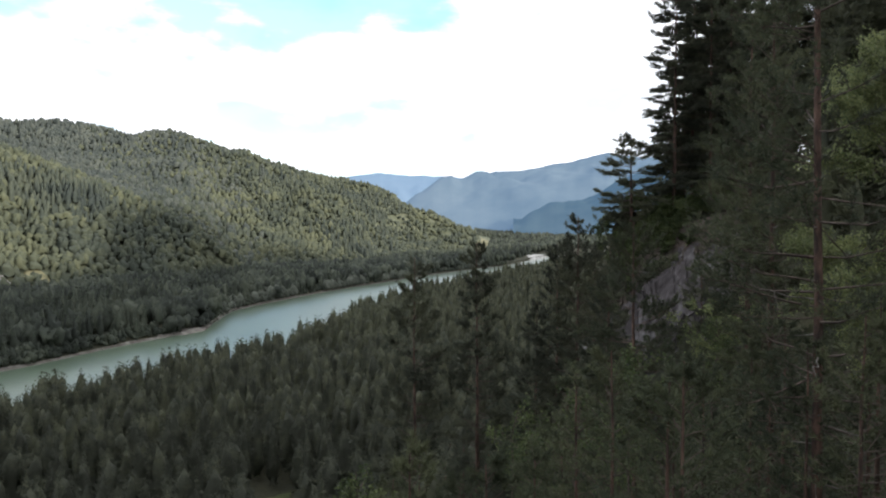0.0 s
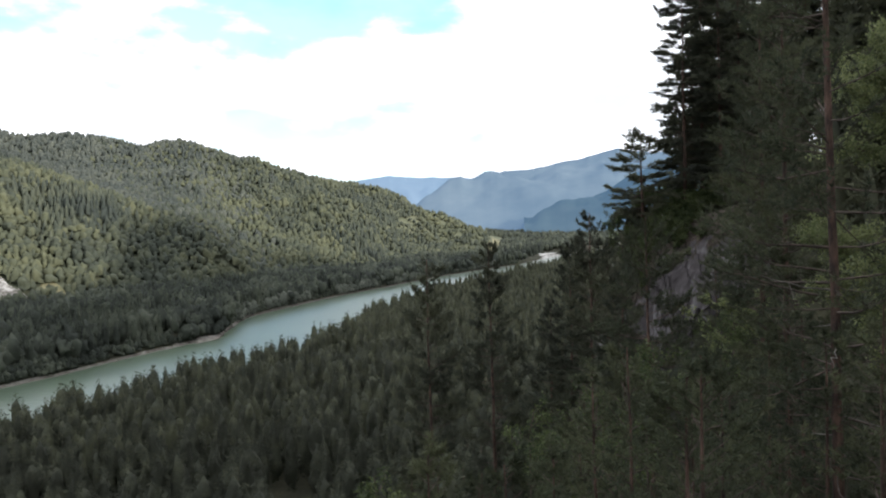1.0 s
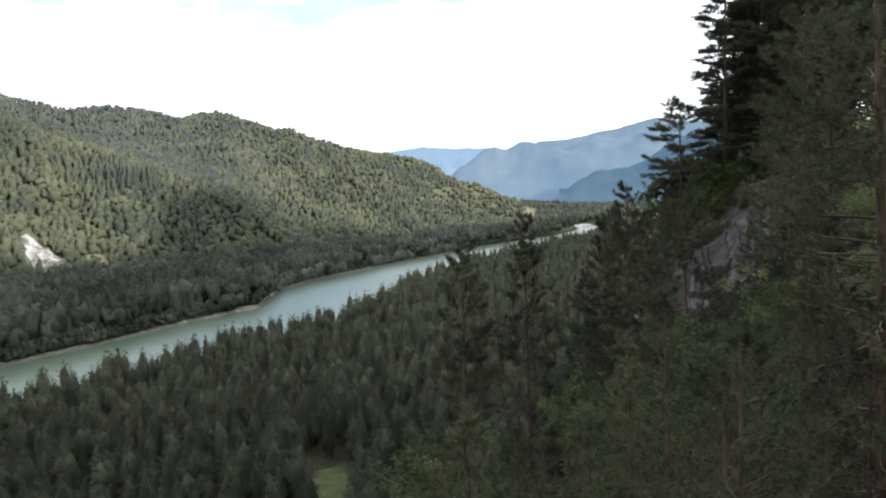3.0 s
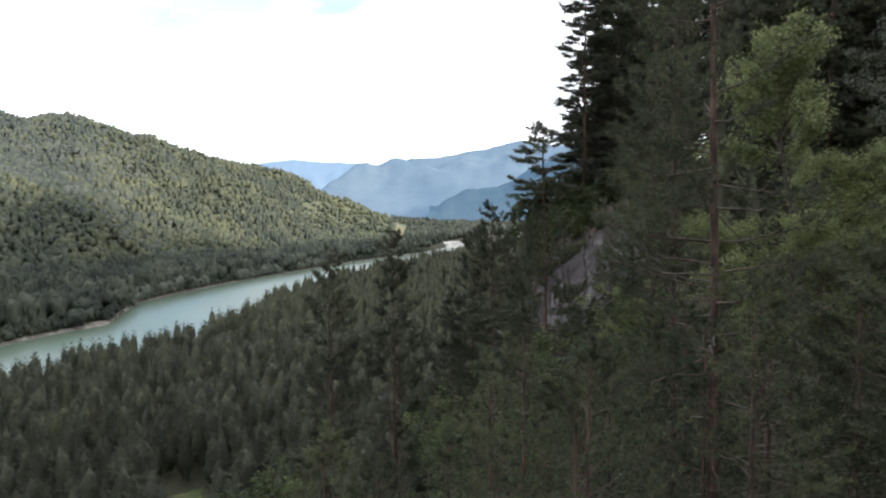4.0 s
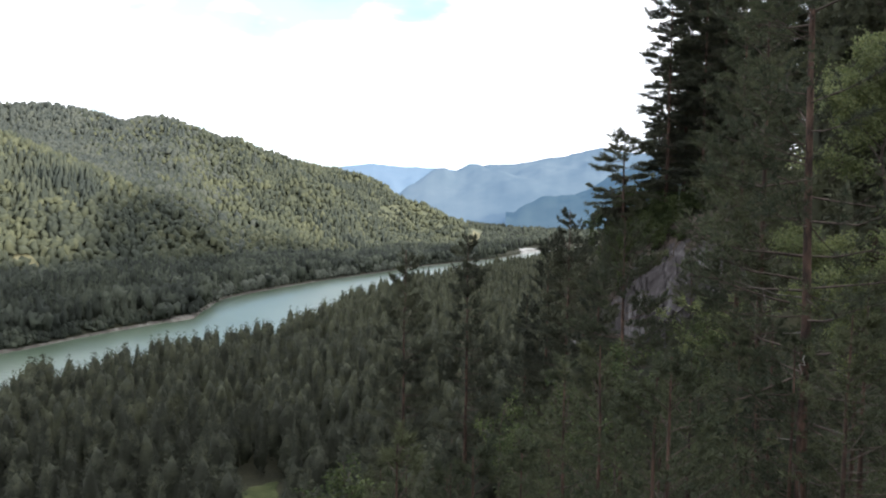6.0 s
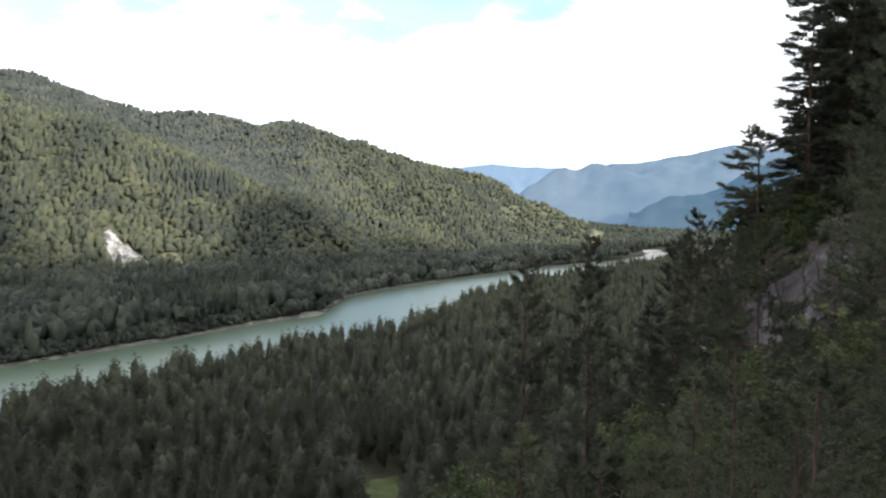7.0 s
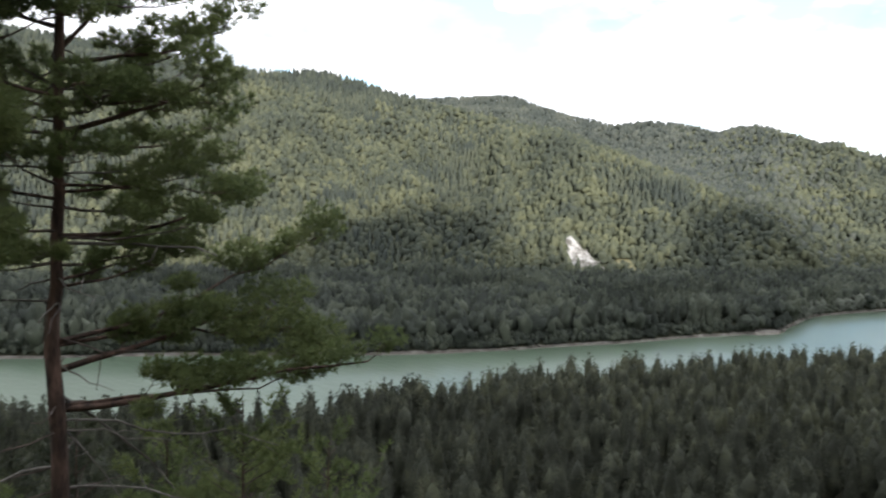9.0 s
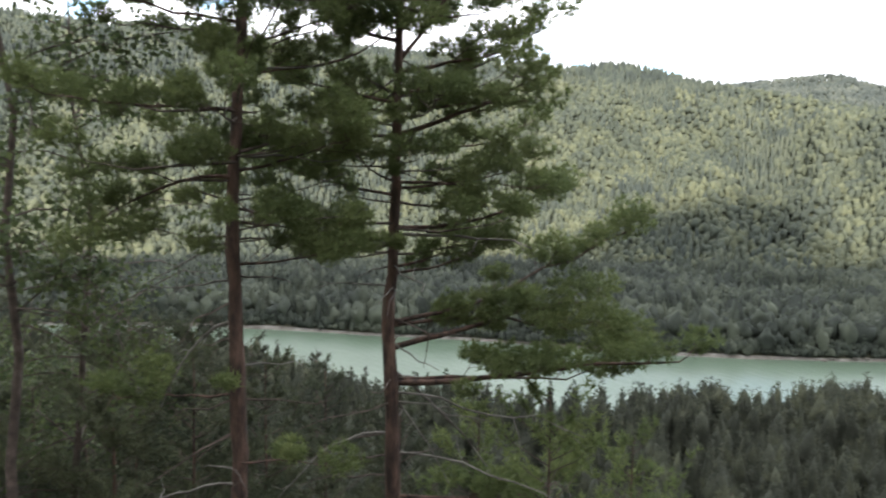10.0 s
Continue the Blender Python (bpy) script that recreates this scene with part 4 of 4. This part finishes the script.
# ---- the cliff on the spur ----
def polar_sheet(name, box, na2, nr2, lift, relief, size, mat, label, category, seed, ragged=1.0):
    """A patch of bare ground between two azimuths and two distances, with a ragged edge."""
    s, t = np.meshgrid(np.linspace(0, 1, na2), np.linspace(0, 1, nr2))
    narrow = box[5] if len(box) > 5 else 1.0
    azs = box[0] + (box[1] - box[0]) * s * (1 - t + t * narrow) + box[4] * t
    x, y = at(azs, box[2] + (box[3] - box[2]) * t)
    edge = np.minimum(np.minimum(s, 1 - s), np.minimum(t, 1 - t)) * 5
    edge = np.clip(edge + fbm(x, y, size * 2, seed + 5) * ragged, 0, 1)
    z = land(x, y) + (lift + (fbm(x, y, size, seed, 5) + 0.3) * relief) * edge - 1.5 * (1 - edge)
    i = np.arange(x.size).reshape(x.shape)
    q = np.stack([i[:-1, :-1], i[:-1, 1:], i[1:, 1:], i[1:, :-1]], -1).reshape(-1, 4)
    ob = mesh_object(name, np.stack([x.ravel(), y.ravel(), z.ravel()], 1), q[:, ::-1], mat)
    tagged(ob, label, category, kind="structure")
    return ob


def rock_wall(name, az0, az1, n1, n2, label, seed):
    """A steep wall of cracked slabs with ledges, from the foot of the spur to its edge."""
    s, h = np.meshgrid(np.linspace(0, 1, n1), np.linspace(0, 1, n2))
    azs = az0 + (az1 - az0) * s
    foot_z, head_z = land(*at(azs, 71.5)), land(*at(azs, 80.5))
    along = azs * 1.35                      # metres along the wall
    up = (head_z - foot_z) * h
    slabs = fbm(along + up * 0.12 + 40, up * 0.16, 4.2, seed, 4)
    crack = np.abs(fbm(along + up * 0.18, up * 0.10 + 9, 2.6, seed + 7, 3))
    ledge = fbm(along * 0.3, up + slabs * 2, 3.5, seed + 11, 3)
    out = np.round(slabs * 6) / 6 * 2.6 + slabs * 0.8 - np.exp(-(crack / 0.035) ** 2) * 0.7 + np.round(ledge * 4) / 4 * 1.5
    out = (out + fbm(along, up, 0.8, seed + 17, 2) * 0.35) * np.minimum(1, np.minimum(s, 1 - s) * 8)
    r = 72.4 + 6.8 * h**1.6 - out * (1 - 0.5 * h)
    x, y = at(azs, r)
    i = np.arange(x.size).reshape(x.shape)
    q = np.stack([i[:-1, :-1], i[:-1, 1:], i[1:, 1:], i[1:, :-1]], -1).reshape(-1, 4)
    ob = mesh_object(name, np.stack([x.ravel(), y.ravel(), (foot_z - 1 + up * 1.05).ravel()], 1), q, M_ROCK)
    ob.data.materials.append(M_EARTH)
    loose = (h + fbm(along, up, 3.0, seed + 19) * 0.35)[:-1, :-1] > 0.80
    ob.data.polygons.foreach_set("material_index", loose.ravel().astype(np.int32))
    return tagged(ob, label, "cliff", kind="structure")


rock_wall("cliff_face", 10.6, 23.5, 130, 90, "steep purple-grey rock face with cracks and reddish rubble", 81)
polar_sheet("scree_scar", SCREE, 50, 70, 1.0, 4.0, 7.0, M_SCREE, "pale grey scree scar on the wooded hillside", "scree", 83, 1.0)
polar_sheet("small_scree_scar", BARE, 34, 34, 0.8, 2.5, 6.0, M_SCREE, "small pale bare patch at the foot of the hill", "scree", 89, 1.2)
polar_sheet("hill_clearing", CLEARING, 30, 30, 0.6, 1.0, 9.0, M_MEADOW, "dry grass clearing at the foot of the hill", "clearing", 84, 1.8)
polar_sheet("meadow_field", FIELD, 24, 40, 0.6, 0.5, 20.0, M_MEADOW, "pale dry meadow in the distant valley", "meadow", 85)
polar_sheet("forest_glade", (-15.5, -11.5, 130, 190, 0), 24, 24, 0.15, 0.3, 6.0, M_GRASS, "small green grassy glade in the pine forest", "glade", 86)
polar_sheet("gravel_bar", (6.2, 9.6, 1130, 1330, 0), 30, 30, 1.2, 0.6, 30.0, M_BAR, "pale gravel bar at the river bend", "gravel bar", 87)

polar_sheet("gravel_spit", (-20.6, -17.0, 470, 500, 0), 30, 14, 1.1, 0.4, 12.0, M_GRAVEL, "pale gravel spit on the far river bank", "gravel spit", 88)


def boulder(seed):
    v, f = blob(seed, 2, 0.0, 0.05)
    v[:, 2] *= 0.7
    ob = mesh_object("boulder", v, f, M_GRAVEL)
    return tagged(ob, "pale grey boulder on the river bank", "boulder", "river bank boulders")


rocks = [boulder(90 + i) for i in range(5)]
for k in range(46):
    az = RNG.uniform(-18.3, -15.6) if k < 30 else RNG.uniform(-60, -20)
    r = float(np.interp(az, BANK_AZ, FAR_BANK)) + RNG.uniform(-1.5, 3.5)
    x, y = place(az, r)
    m = Matrix.Translation((x, y, float(land(np.array([x]), np.array([y]))[0]) - 0.15)) @ pose(0, 0, 0, 0, 0, RNG.uniform(0, 360))
    if k < 5:
        ob = rocks[k]
        ob.matrix_basis = m
    else:
        ob = copy_thing(rocks[k % 5], m)
    ob.scale = (RNG.uniform(1.2, 3.2), RNG.uniform(1.2, 3.0), RNG.uniform(0.9, 2.2))

# ---- pines and birches on the lookout's own slope ----
SLOPE_PINES = [
    # azimuth, distance, height of the top above the eye in degrees, girth, crown start, spread
    (-2.3, 46, -3.1, 0.20, 0.30, 2.2),
    (2.6, 50, -2.0, 0.20, 0.26, 2.1),
    (10.3, 50, 0.1, 0.22, 0.15, 2.7),
    (8.8, 53, -2.0, 0.18, 0.20, 2.2),
    (7.2, 58, -6.5, 0.18, 0.20, 2.4),
    (14.5, 36, -0.4, 0.20, 0.36, 2.4),
    (12.6, 42, -5.0, 0.18, 0.20, 2.2),
    (41.5, 22, 3.0, 0.15, 0.35, 2.2),
    (41.0, 28, 8.0, 0.18, 0.25, 2.4),
    (35.5, 20, -4.0, 0.13, 0.15, 1.9),
    (23.9, 31, 17.5, 0.20, 0.30, 2.3),
    (22.4, 39, 14.0, 0.20, 0.25, 2.5),
    (19.8, 50, -8.0, 0.17, 0.10, 2.3),
    (11.6, 62, -2.6, 0.17, 0.08, 2.2),
    (12.7, 68, -1.6, 0.17, 0.08, 2.0),
    (19.4, 66, -3.0, 0.15, 0.05, 2.2),
    (16.2, 64, -7.0, 0.14, 0.05, 2.0),
]
for i, (az, r, el, girth, start, spread) in enumerate(SLOPE_PINES):
    x, y = place(az, r)
    z = float(land(np.array([x]), np.array([y]))[0])
    top = EYE + r * math.tan(radians(el))
    pine(x, y, top - z + 0.3, girth, "green Scots pine with reddish trunk on the steep slope", 200 + i, start, spread,
         needles=12 if r < 40 else 9, needle=0.2 if r < 40 else 0.24, needle_w=0.015 if r < 40 else 0.026, detail=1.05 if r < 40 else 1.15, twigs=r < 40, mat=M_YOUNG if r <= 40 else None, top_flat=0.45 if az < 5 else 0.0 if az < 11 else 0.3, whorl=0.55 if r < 40 else 0.5, dead_to=0.6 if start > 0.25 and r < 40 else 0.0, group="pines on the slope")

x, y = place(26.75, 16)
pine(x, y, 22, 0.15, "tall Scots pine with dead lower branches on the slope", 230, 0.36, 2.2, needles=13, needle=0.17, needle_w=0.012, dead_to=0.3, detail=0.95, sparse=0.8, mat=M_YOUNG, lean=0.02, lean_az=radians(-60))

# the two old pines at the edge of the lookout
x, y = place(-69.3, 12)
z = float(land(np.array([x]), np.array([y]))[0]) - 0.3
R = 20
high_limbs = [
    (74.6 - z, R + 182, 0.15, 2.3, 0.1, 0.035, True), (75.0 - z, R + 172, 0.05, 2.1, 0.1, 0.03, True), (74.9 - z, R - 14, 0.1, 2.0, 0.1, 0.03, True),
    (73.95 - z, R + 4, 1.1, 1.5, 0.3, 0.045, True), (73.85 - z, R, 0.18, 2.2, 0.22, 0.045, True), (73.5 - z, R - 22, 0.2, 2.1, 0.2, 0.035, True), (73.3 - z, R + 14, 0.12, 2.0, 0.08, 0.035, True),
    (72.9 - z, R + 5, 0.22, 1.9, 0.1, 0.055, True), (72.7 - z, R - 6, 0.03, 2.1, 0.03, 0.035, True), (72.2 - z, R + 18, 0.0, 2.0, 0.12, 0.03, True), (72.1 - z, R - 16, 0.04, 2.1, 0.1, 0.03, True),
    (71.5 - z, R, 0.02, 2.7, 0.16, 0.045, True), (71.4 - z, R + 12, 0.0, 2.1, -0.05, 0.03, False), (70.9 - z, R - 5, 0.18, 1.5, 0.1, 0.03, True), (70.8 - z, R + 20, 0.15, 1.4, 0.1, 0.03, True),
    (73.4 - z, R + 180, 0.15, 2.0, 0.15, 0.03, True), (72.6 - z, R + 170, 0.1, 2.1, 0.05, 0.03, True), (72.0 - z, R + 190, 0.08, 1.9, 0.1, 0.03, True), (71.3 - z, R + 180, 0.1, 1.6, 0.1, 0.03, True), (70.6 - z, R + 175, 0.1, 1.1, 0.1, 0.02, False),
]
low_limbs = [
    (70.05 - z, R + 3, 0.12, 4.0, 0.13, 0.045, True), (70.0 - z, R - 9, 0.16, 3.9, -0.03, 0.04, True), (69.65 - z, R + 4, 0.26, 3.4, -0.06, 0.06, True),
    (69.1 - z, R, 0.02, 4.2, 0.13, 0.065, True), (69.15 - z, R + 8, 0.06, 3.7, 0.07, 0.04, True), (68.95 - z, R + 8, 0.10, 3.0, -0.26, 0.022, False),
    (69.3 - z, R, -0.75, 1.9, -0.30, 0.03, False), (68.9 - z, R + 4, -1.1, 0.9, -0.4, 0.018, False), (68.3 - z, R + 180, 0.12, 1.8, -0.60, 0.025, False), (68.0 - z, R, -0.05, 2.9, 0.0, 0.018, False),
    (67.3 - z, R - 12, -0.1, 3.6, 0.05, 0.04, True), (66.7 - z, R + 5, -0.1, 4.0, 0.03, 0.04, True),
]
pine(x, y, 78.5 - z, 0.26, "old Scots pine with long crooked limbs at the edge", 240, (71.2 - z) / (78.5 - z), 1.7, needles=15, needle=0.10, needle_w=0.0075, whorl=0.6, dead_to=0.8, knots=True, detail=1.0, limb_detail=1.75, tuft=True, mat=M_BRIGHT_NEEDLE,
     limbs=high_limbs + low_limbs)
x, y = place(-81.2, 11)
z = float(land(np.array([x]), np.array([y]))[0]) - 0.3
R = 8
pine(x, y, 79.5 - z, 0.24, "tall Scots pine with orange-brown trunk at the edge", 241, (71.4 - z) / (79.5 - z), 1.9, needles=15, needle=0.10, needle_w=0.0075, whorl=0.6, dead_to=0.8, knots=True, detail=1.0, limb_detail=1.75, tuft=True, mat=M_BRIGHT_NEEDLE,
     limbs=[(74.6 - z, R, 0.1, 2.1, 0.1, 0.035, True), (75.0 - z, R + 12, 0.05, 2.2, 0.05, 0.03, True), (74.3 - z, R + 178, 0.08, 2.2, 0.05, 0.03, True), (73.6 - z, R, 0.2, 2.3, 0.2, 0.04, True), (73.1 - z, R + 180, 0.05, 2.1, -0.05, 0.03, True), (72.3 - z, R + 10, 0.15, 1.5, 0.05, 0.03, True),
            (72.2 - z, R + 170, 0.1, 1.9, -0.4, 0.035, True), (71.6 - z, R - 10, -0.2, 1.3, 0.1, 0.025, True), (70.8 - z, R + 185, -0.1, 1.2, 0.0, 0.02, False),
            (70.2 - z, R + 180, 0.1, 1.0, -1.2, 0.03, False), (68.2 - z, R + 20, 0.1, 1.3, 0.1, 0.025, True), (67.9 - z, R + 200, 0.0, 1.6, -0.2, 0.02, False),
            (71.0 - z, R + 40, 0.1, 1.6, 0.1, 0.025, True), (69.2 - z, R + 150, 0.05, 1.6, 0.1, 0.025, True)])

# pines and a birch that rise beside and below them
for i, (az, r, el, start, spread) in enumerate(((-98, 21, -6.5, 0.1, 3.0), (-91.5, 23, -7.5, 0.1, 2.9), (-86.5, 28, -8.8, 0.15, 2.9), (-105, 17, -4, 0.15, 2.6), (-94.5, 16, -12, 0.1, 2.6), (-88, 17, -14.5, 0.1, 2.5),
                                            (-57.5, 12.5, -12.8, 0.25, 2.7), (-51.5, 14, -15.5, 0.25, 2.4), (-63, 14, -14.0, 0.25, 2.5), (-75.5, 38, -11.2, 0.1, 2.0), (-69, 17, -13.8, 0.15, 2.5), (-74.5, 16, -11.8, 0.15, 2.6), (-79, 15, -11.0, 0.15, 2.7), (-84, 14, -8.8, 0.15, 2.7), (-89.5, 14, -9.0, 0.15, 2.7), (-80.5, 33, -10.3, 0.1, 2.8), (-86, 24, -8.5, 0.1, 3.0), (-83.3, 31, -8.8, 0.1, 3.0), (-89, 30, -8.2, 0.1, 3.0), (-95, 27, -7.2, 0.1, 3.0))):
    x, y = place(az, r)
    z = float(land(np.array([x]), np.array([y]))[0])
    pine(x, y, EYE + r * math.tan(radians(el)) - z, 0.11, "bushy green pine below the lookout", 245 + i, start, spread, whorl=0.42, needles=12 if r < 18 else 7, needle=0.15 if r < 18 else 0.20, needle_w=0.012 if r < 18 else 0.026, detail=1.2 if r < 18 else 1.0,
         twigs=False, group="pines below the lookout", mat=M_BRIGHT_NEEDLE if az > -64 else M_YOUNG if r < 18 else None)
for i, (az, r, el) in enumerate(((-101, 15, -8), (-96, 19, -8.5), (-90, 19, -11), (-84.5, 23, -12.5), (-108, 20, -6))):
    x, y = place(az, r)
    z = float(land(np.array([x]), np.array([y]))[0])
    broadleaf("birch_tree", x, y, EYE + r * math.tan(radians(el)) - z, 2.6, "green bushy birch below the lookout", "birch tree", 310 + i, leaf=0.10, dense=0.95, mat=M_SHRUB, bark=M_TWIG,
              low=0.3, group="birches below the lookout")

# tall pines on top of the cliff: azimuth, distance, height of the top above the eye in degrees, reach of the limbs
for i, (az, r, el, spread) in enumerate(((14.35, 82, 6.0, 3.6), (17.4, 82, 18.5, 3.3), (18.6, 85, 20, 3.3), (19.9, 83, 19, 3.3), (21.2, 88, 19, 3.2), (23.3, 84, 18.5, 3.2), (25.5, 90, 20, 3.4), (28.5, 88, 21, 3.4),
                                         (31, 70, 20, 3.4), (34, 64, 21, 3.4), (37, 66, 22, 3.4), (40.5, 60, 20, 3.4), (18.1, 92, 12, 2.8), (20.6, 95, 14, 3.0), (22.4, 97, 12, 3.0), (22.3, 92, 20, 3.4), (24.4, 94, 21, 3.4), (26.9, 96, 22, 3.4), (29.9, 92, 22, 3.4), (32.5, 80, 22, 3.4), (18.9, 96, 20, 3.2), (20.2, 99, 22, 3.4), (21.7, 100, 22, 3.4))):
    x, y = place(az, r)
    z = float(land(np.array([x]), np.array([y]))[0])
    edge = i < 5
    pine(x, y, EYE + r * math.tan(radians(el)) - z, 0.22, "dark tall pine on top of the cliff", 260 + i, (0.16, 0.10, 0.10, 0.12, 0.12)[i] if edge else 0.2, spread, needles=10 if i == 0 else 8 if edge else 6, needle=0.30 if edge else 0.42,
         needle_w=0.026 if edge else 0.06, detail=1.25 if i == 0 else 1.4 if edge else 0.95, whorl=0.62, twigs=edge, group="pines on the cliff", layered=True, top_flat=0.5 if i == 0 else 0.0)

x, y = place(32.0, 25)
broadleaf("birch_tree", x, y, EYE + 25 * math.tan(radians(12.2)) - float(land(np.array([x]), np.array([y]))[0]), 3.9, "leafy yellow-green birch on the shaded slope", "birch tree", 300, leaf=0.082, dense=3.6, low=0.42, bark=M_TWIG)
x, y = place(21.0, 46)
broadleaf("birch_tree", x, y, EYE - 46 * math.tan(radians(5.6)) - float(land(np.array([x]), np.array([y]))[0]), 3.6, "leafy yellow-green birch below the rock face", "birch tree", 304, leaf=0.14, dense=1.5, low=0.45, bark=M_TWIG)
x, y = place(37.6, 52)
broadleaf("birch_tree", x, y, EYE + 52 * math.tan(radians(13.8)) - float(land(np.array([x]), np.array([y]))[0]), 3.2, "pale slender birch among dark pines", "birch tree", 301, leaf=0.15, low=0.5, dense=0.7, mat=M_WILLOW, bark=M_DEAD)
x, y = place(-95.5, 12.5)
broadleaf("birch_tree", x, y, 78 - float(land(np.array([x]), np.array([y]))[0]), 3.3, "dark leafy birch with hanging twigs at the edge", "birch tree", 302, leaf=0.105, dense=1.3, mat=M_SHRUB, low=0.45, droop=0.5, bark=M_TWIG)

x, y = place(-92.0, 15)
broadleaf("birch_tree", x, y, 75.2 - float(land(np.array([x]), np.array([y]))[0]), 2.8, "dark leafy birch beside the tall pine", "birch tree", 303, leaf=0.10, dense=0.6, mat=M_SHRUB, low=0.45, droop=0.4, bark=M_TWIG)

# woods on the upper mountainside
ux1, uy1 = jitter_grid(5.0, -10, 240, 10, 240)
az1, r1 = polar(ux1, uy1)
keep = (az1 > 17) & (az1 < 62) & (r1 > np.interp(az1, [20, 26], [92, 62])) & (land(ux1, uy1) > 48)
ux1, uy1 = ux1[keep], uy1[keep]
front_row = polar(ux1, uy1)[1] < 115
for which, crowns, nm in ((front_row, [whorled(550 + i, 15, 9, 6, 0.55, PINE_SHAPE, core=0.3) for i in range(6)], "mountainside_pine_edge"), (~front_row, [whorled(560 + i, 9, 7, 3, 1.0, PINE_SHAPE, core=0.4) for i in range(6)], "mountainside_pine_woods")):
    scatter(nm, ux1[which], uy1[which], RNG.uniform(14, 21, which.sum()), RNG.uniform(5, 7, which.sum()), crowns, M_NEEDLE, "dark pine woods on the steep mountainside")

# ---- shrubs and young trees that cover the slope ----
models = {
    "shrub": [broadleaf("shrub", 0, 0, 4.2, 1.9, "green leafy shrub on the shaded slope", "shrub", 320 + i, stems=4, leaf=0.25, dense=0.35, mat=M_SHRUB, low=0.1, base=0, group="slope shrubs") for i in range(3)],
    "young": [pine(0, 0, 7.5, 0.07, "young green pine on the shaded slope", 330 + i, 0.06, 1.7, whorl=0.45, needles=13, needle=0.16, needle_w=0.013, detail=0.8, twigs=False, base=0, group="young pines", mat=M_YOUNG) for i in range(3)],
    "grown": [pine(0, 0, 14.0, 0.14, "green pine on the shaded slope", 340 + i, 0.2, 2.2, whorl=0.5, needles=12, needle=0.18, needle_w=0.016, detail=0.7, twigs=False, base=0, group="slope pines", mat=M_YOUNG) for i in range(3)],
    "birch": [broadleaf("birch_tree", 0, 0, 12.0, 3.0, "green leafy birch on the shaded slope", "birch tree", 350 + i, leaf=0.12, dense=0.9, mat=M_SHRUB, low=0.2, base=0, bark=M_TWIG, group="slope birches") for i in range(2)],
}
SIZE = {"shrub": 4.2, "young": 7.5, "grown": 14.0, "birch": 12.0}
cover, counts = [], {k: 0 for k in models}
for k in range(3000):
    az, r = RNG.uniform(-112, 52), RNG.uniform(10, 95)
    x, y = place(az, r)
    z = float(land(np.array([x]), np.array([y]))[0])
    if z < 9 or (-62 < az < -12 and r < 70) or (-110 < az < -45 and r < 26) or (az > 20 and r < 14) or any((x - a) ** 2 + (y - b) ** 2 < (1.5 + r * 0.035) ** 2 for a, b in cover):
        continue
    cap = np.interp(az, [-112, -95, -86, -76, -60, -50, -15, -8, 4, 12, 16, 26, 34, 45], [-5, -9, -13, -15, -19, -22, -22, -18, -14, -9, -8.5, -5, 0, 6])
    room = EYE + r * math.tan(radians(cap + RNG.uniform(-5, 0))) - z
    if room < 1.0 or room > 20 or len(cover) > 200:
        continue
    if r >= (36 if az > 0 else 30) and room > 5:
        k2 = len(cover)
        cover.append((x, y))
        ob = copy_thing(valley_models[k2 % 8], Matrix.Translation((x, y, z - 0.3)) @ pose(0, 0, 0, 0, 0, RNG.uniform(0, 360)))
        tagged(ob, "shaded green pine on the steep slope", "pine tree", "slope pines")
        ob.scale = (room / 17.5 * RNG.uniform(0.9, 1.4), room / 17.5 * RNG.uniform(0.9, 1.4), room / 17.5)
        continue
    what = "shrub" if room < 4 else RNG.choice(["shrub", "young"]) if room < 6 else RNG.choice(["young", "birch"], p=[0.7, 0.3]) if room < 9 else RNG.choice(["grown", "birch"], p=[0.65, 0.35])
    if what == "birch" and r < 26:
        what = "young" if room < 9 else "grown"
    cover.append((x, y))
    size = room / SIZE[what]
    m = Matrix.Translation((x, y, z - 0.2)) @ pose(0, 0, 0, 0, 0, RNG.uniform(0, 360))
    pool = models[what]
    if counts[what] < len(pool):
        ob = pool[counts[what]]
        ob.matrix_basis = m
    else:
        ob = copy_thing(pool[counts[what] % len(pool)], m)
    ob.scale = (size * RNG.uniform(0.85, 1.2), size * RNG.uniform(0.85, 1.2), size)
    counts[what] += 1

# shrubs on the cliff's edge and ledges
for k in range(84):
    az = RNG.uniform(13.0, 24.0) if k < 40 else RNG.uniform(12.5, 18.0)
    h = RNG.uniform(0.05, 0.45) if k < 22 else RNG.uniform(0.66, 1.03) if k < 40 else RNG.uniform(0.9, 1.08)
    cx, cy = place(az, 72.2 + 6.8 * h**1.6)
    lo2, hi2 = float(land(*at(az, 71.5))), float(land(*at(az, 80.5)))
    ob = copy_thing(models["shrub"][k % 3], Matrix.Translation((cx, cy, lo2 - 1.4 + (hi2 - lo2) * 1.05 * h)) @ pose(0, 0, 0, 0, 0, RNG.uniform(0, 360)))
    tagged(ob, "green scrub clinging to the rock face", "shrub", "cliff shrubs")
    size = RNG.uniform(0.25, 0.55)
    ob.scale = (size * 1.4, size * 1.4, size)

# low scrub on the rubble above the cliff
for k in range(64):
    az, r = RNG.uniform(11.8, 21.0), RNG.uniform(79.5, 88.0)
    x, y = place(az, r)
    z = float(land(np.array([x]), np.array([y]))[0])
    ob = copy_thing(models["shrub"][k % 3], Matrix.Translation((x, y, z - 0.25)) @ pose(0, 0, 0, 0, 0, RNG.uniform(0, 360)))
    tagged(ob, "low green scrub on the rubble above the cliff", "shrub", "cliff shrubs")
    size = RNG.uniform(0.25, 0.6)
    ob.scale = (size * 1.5, size * 1.5, size)
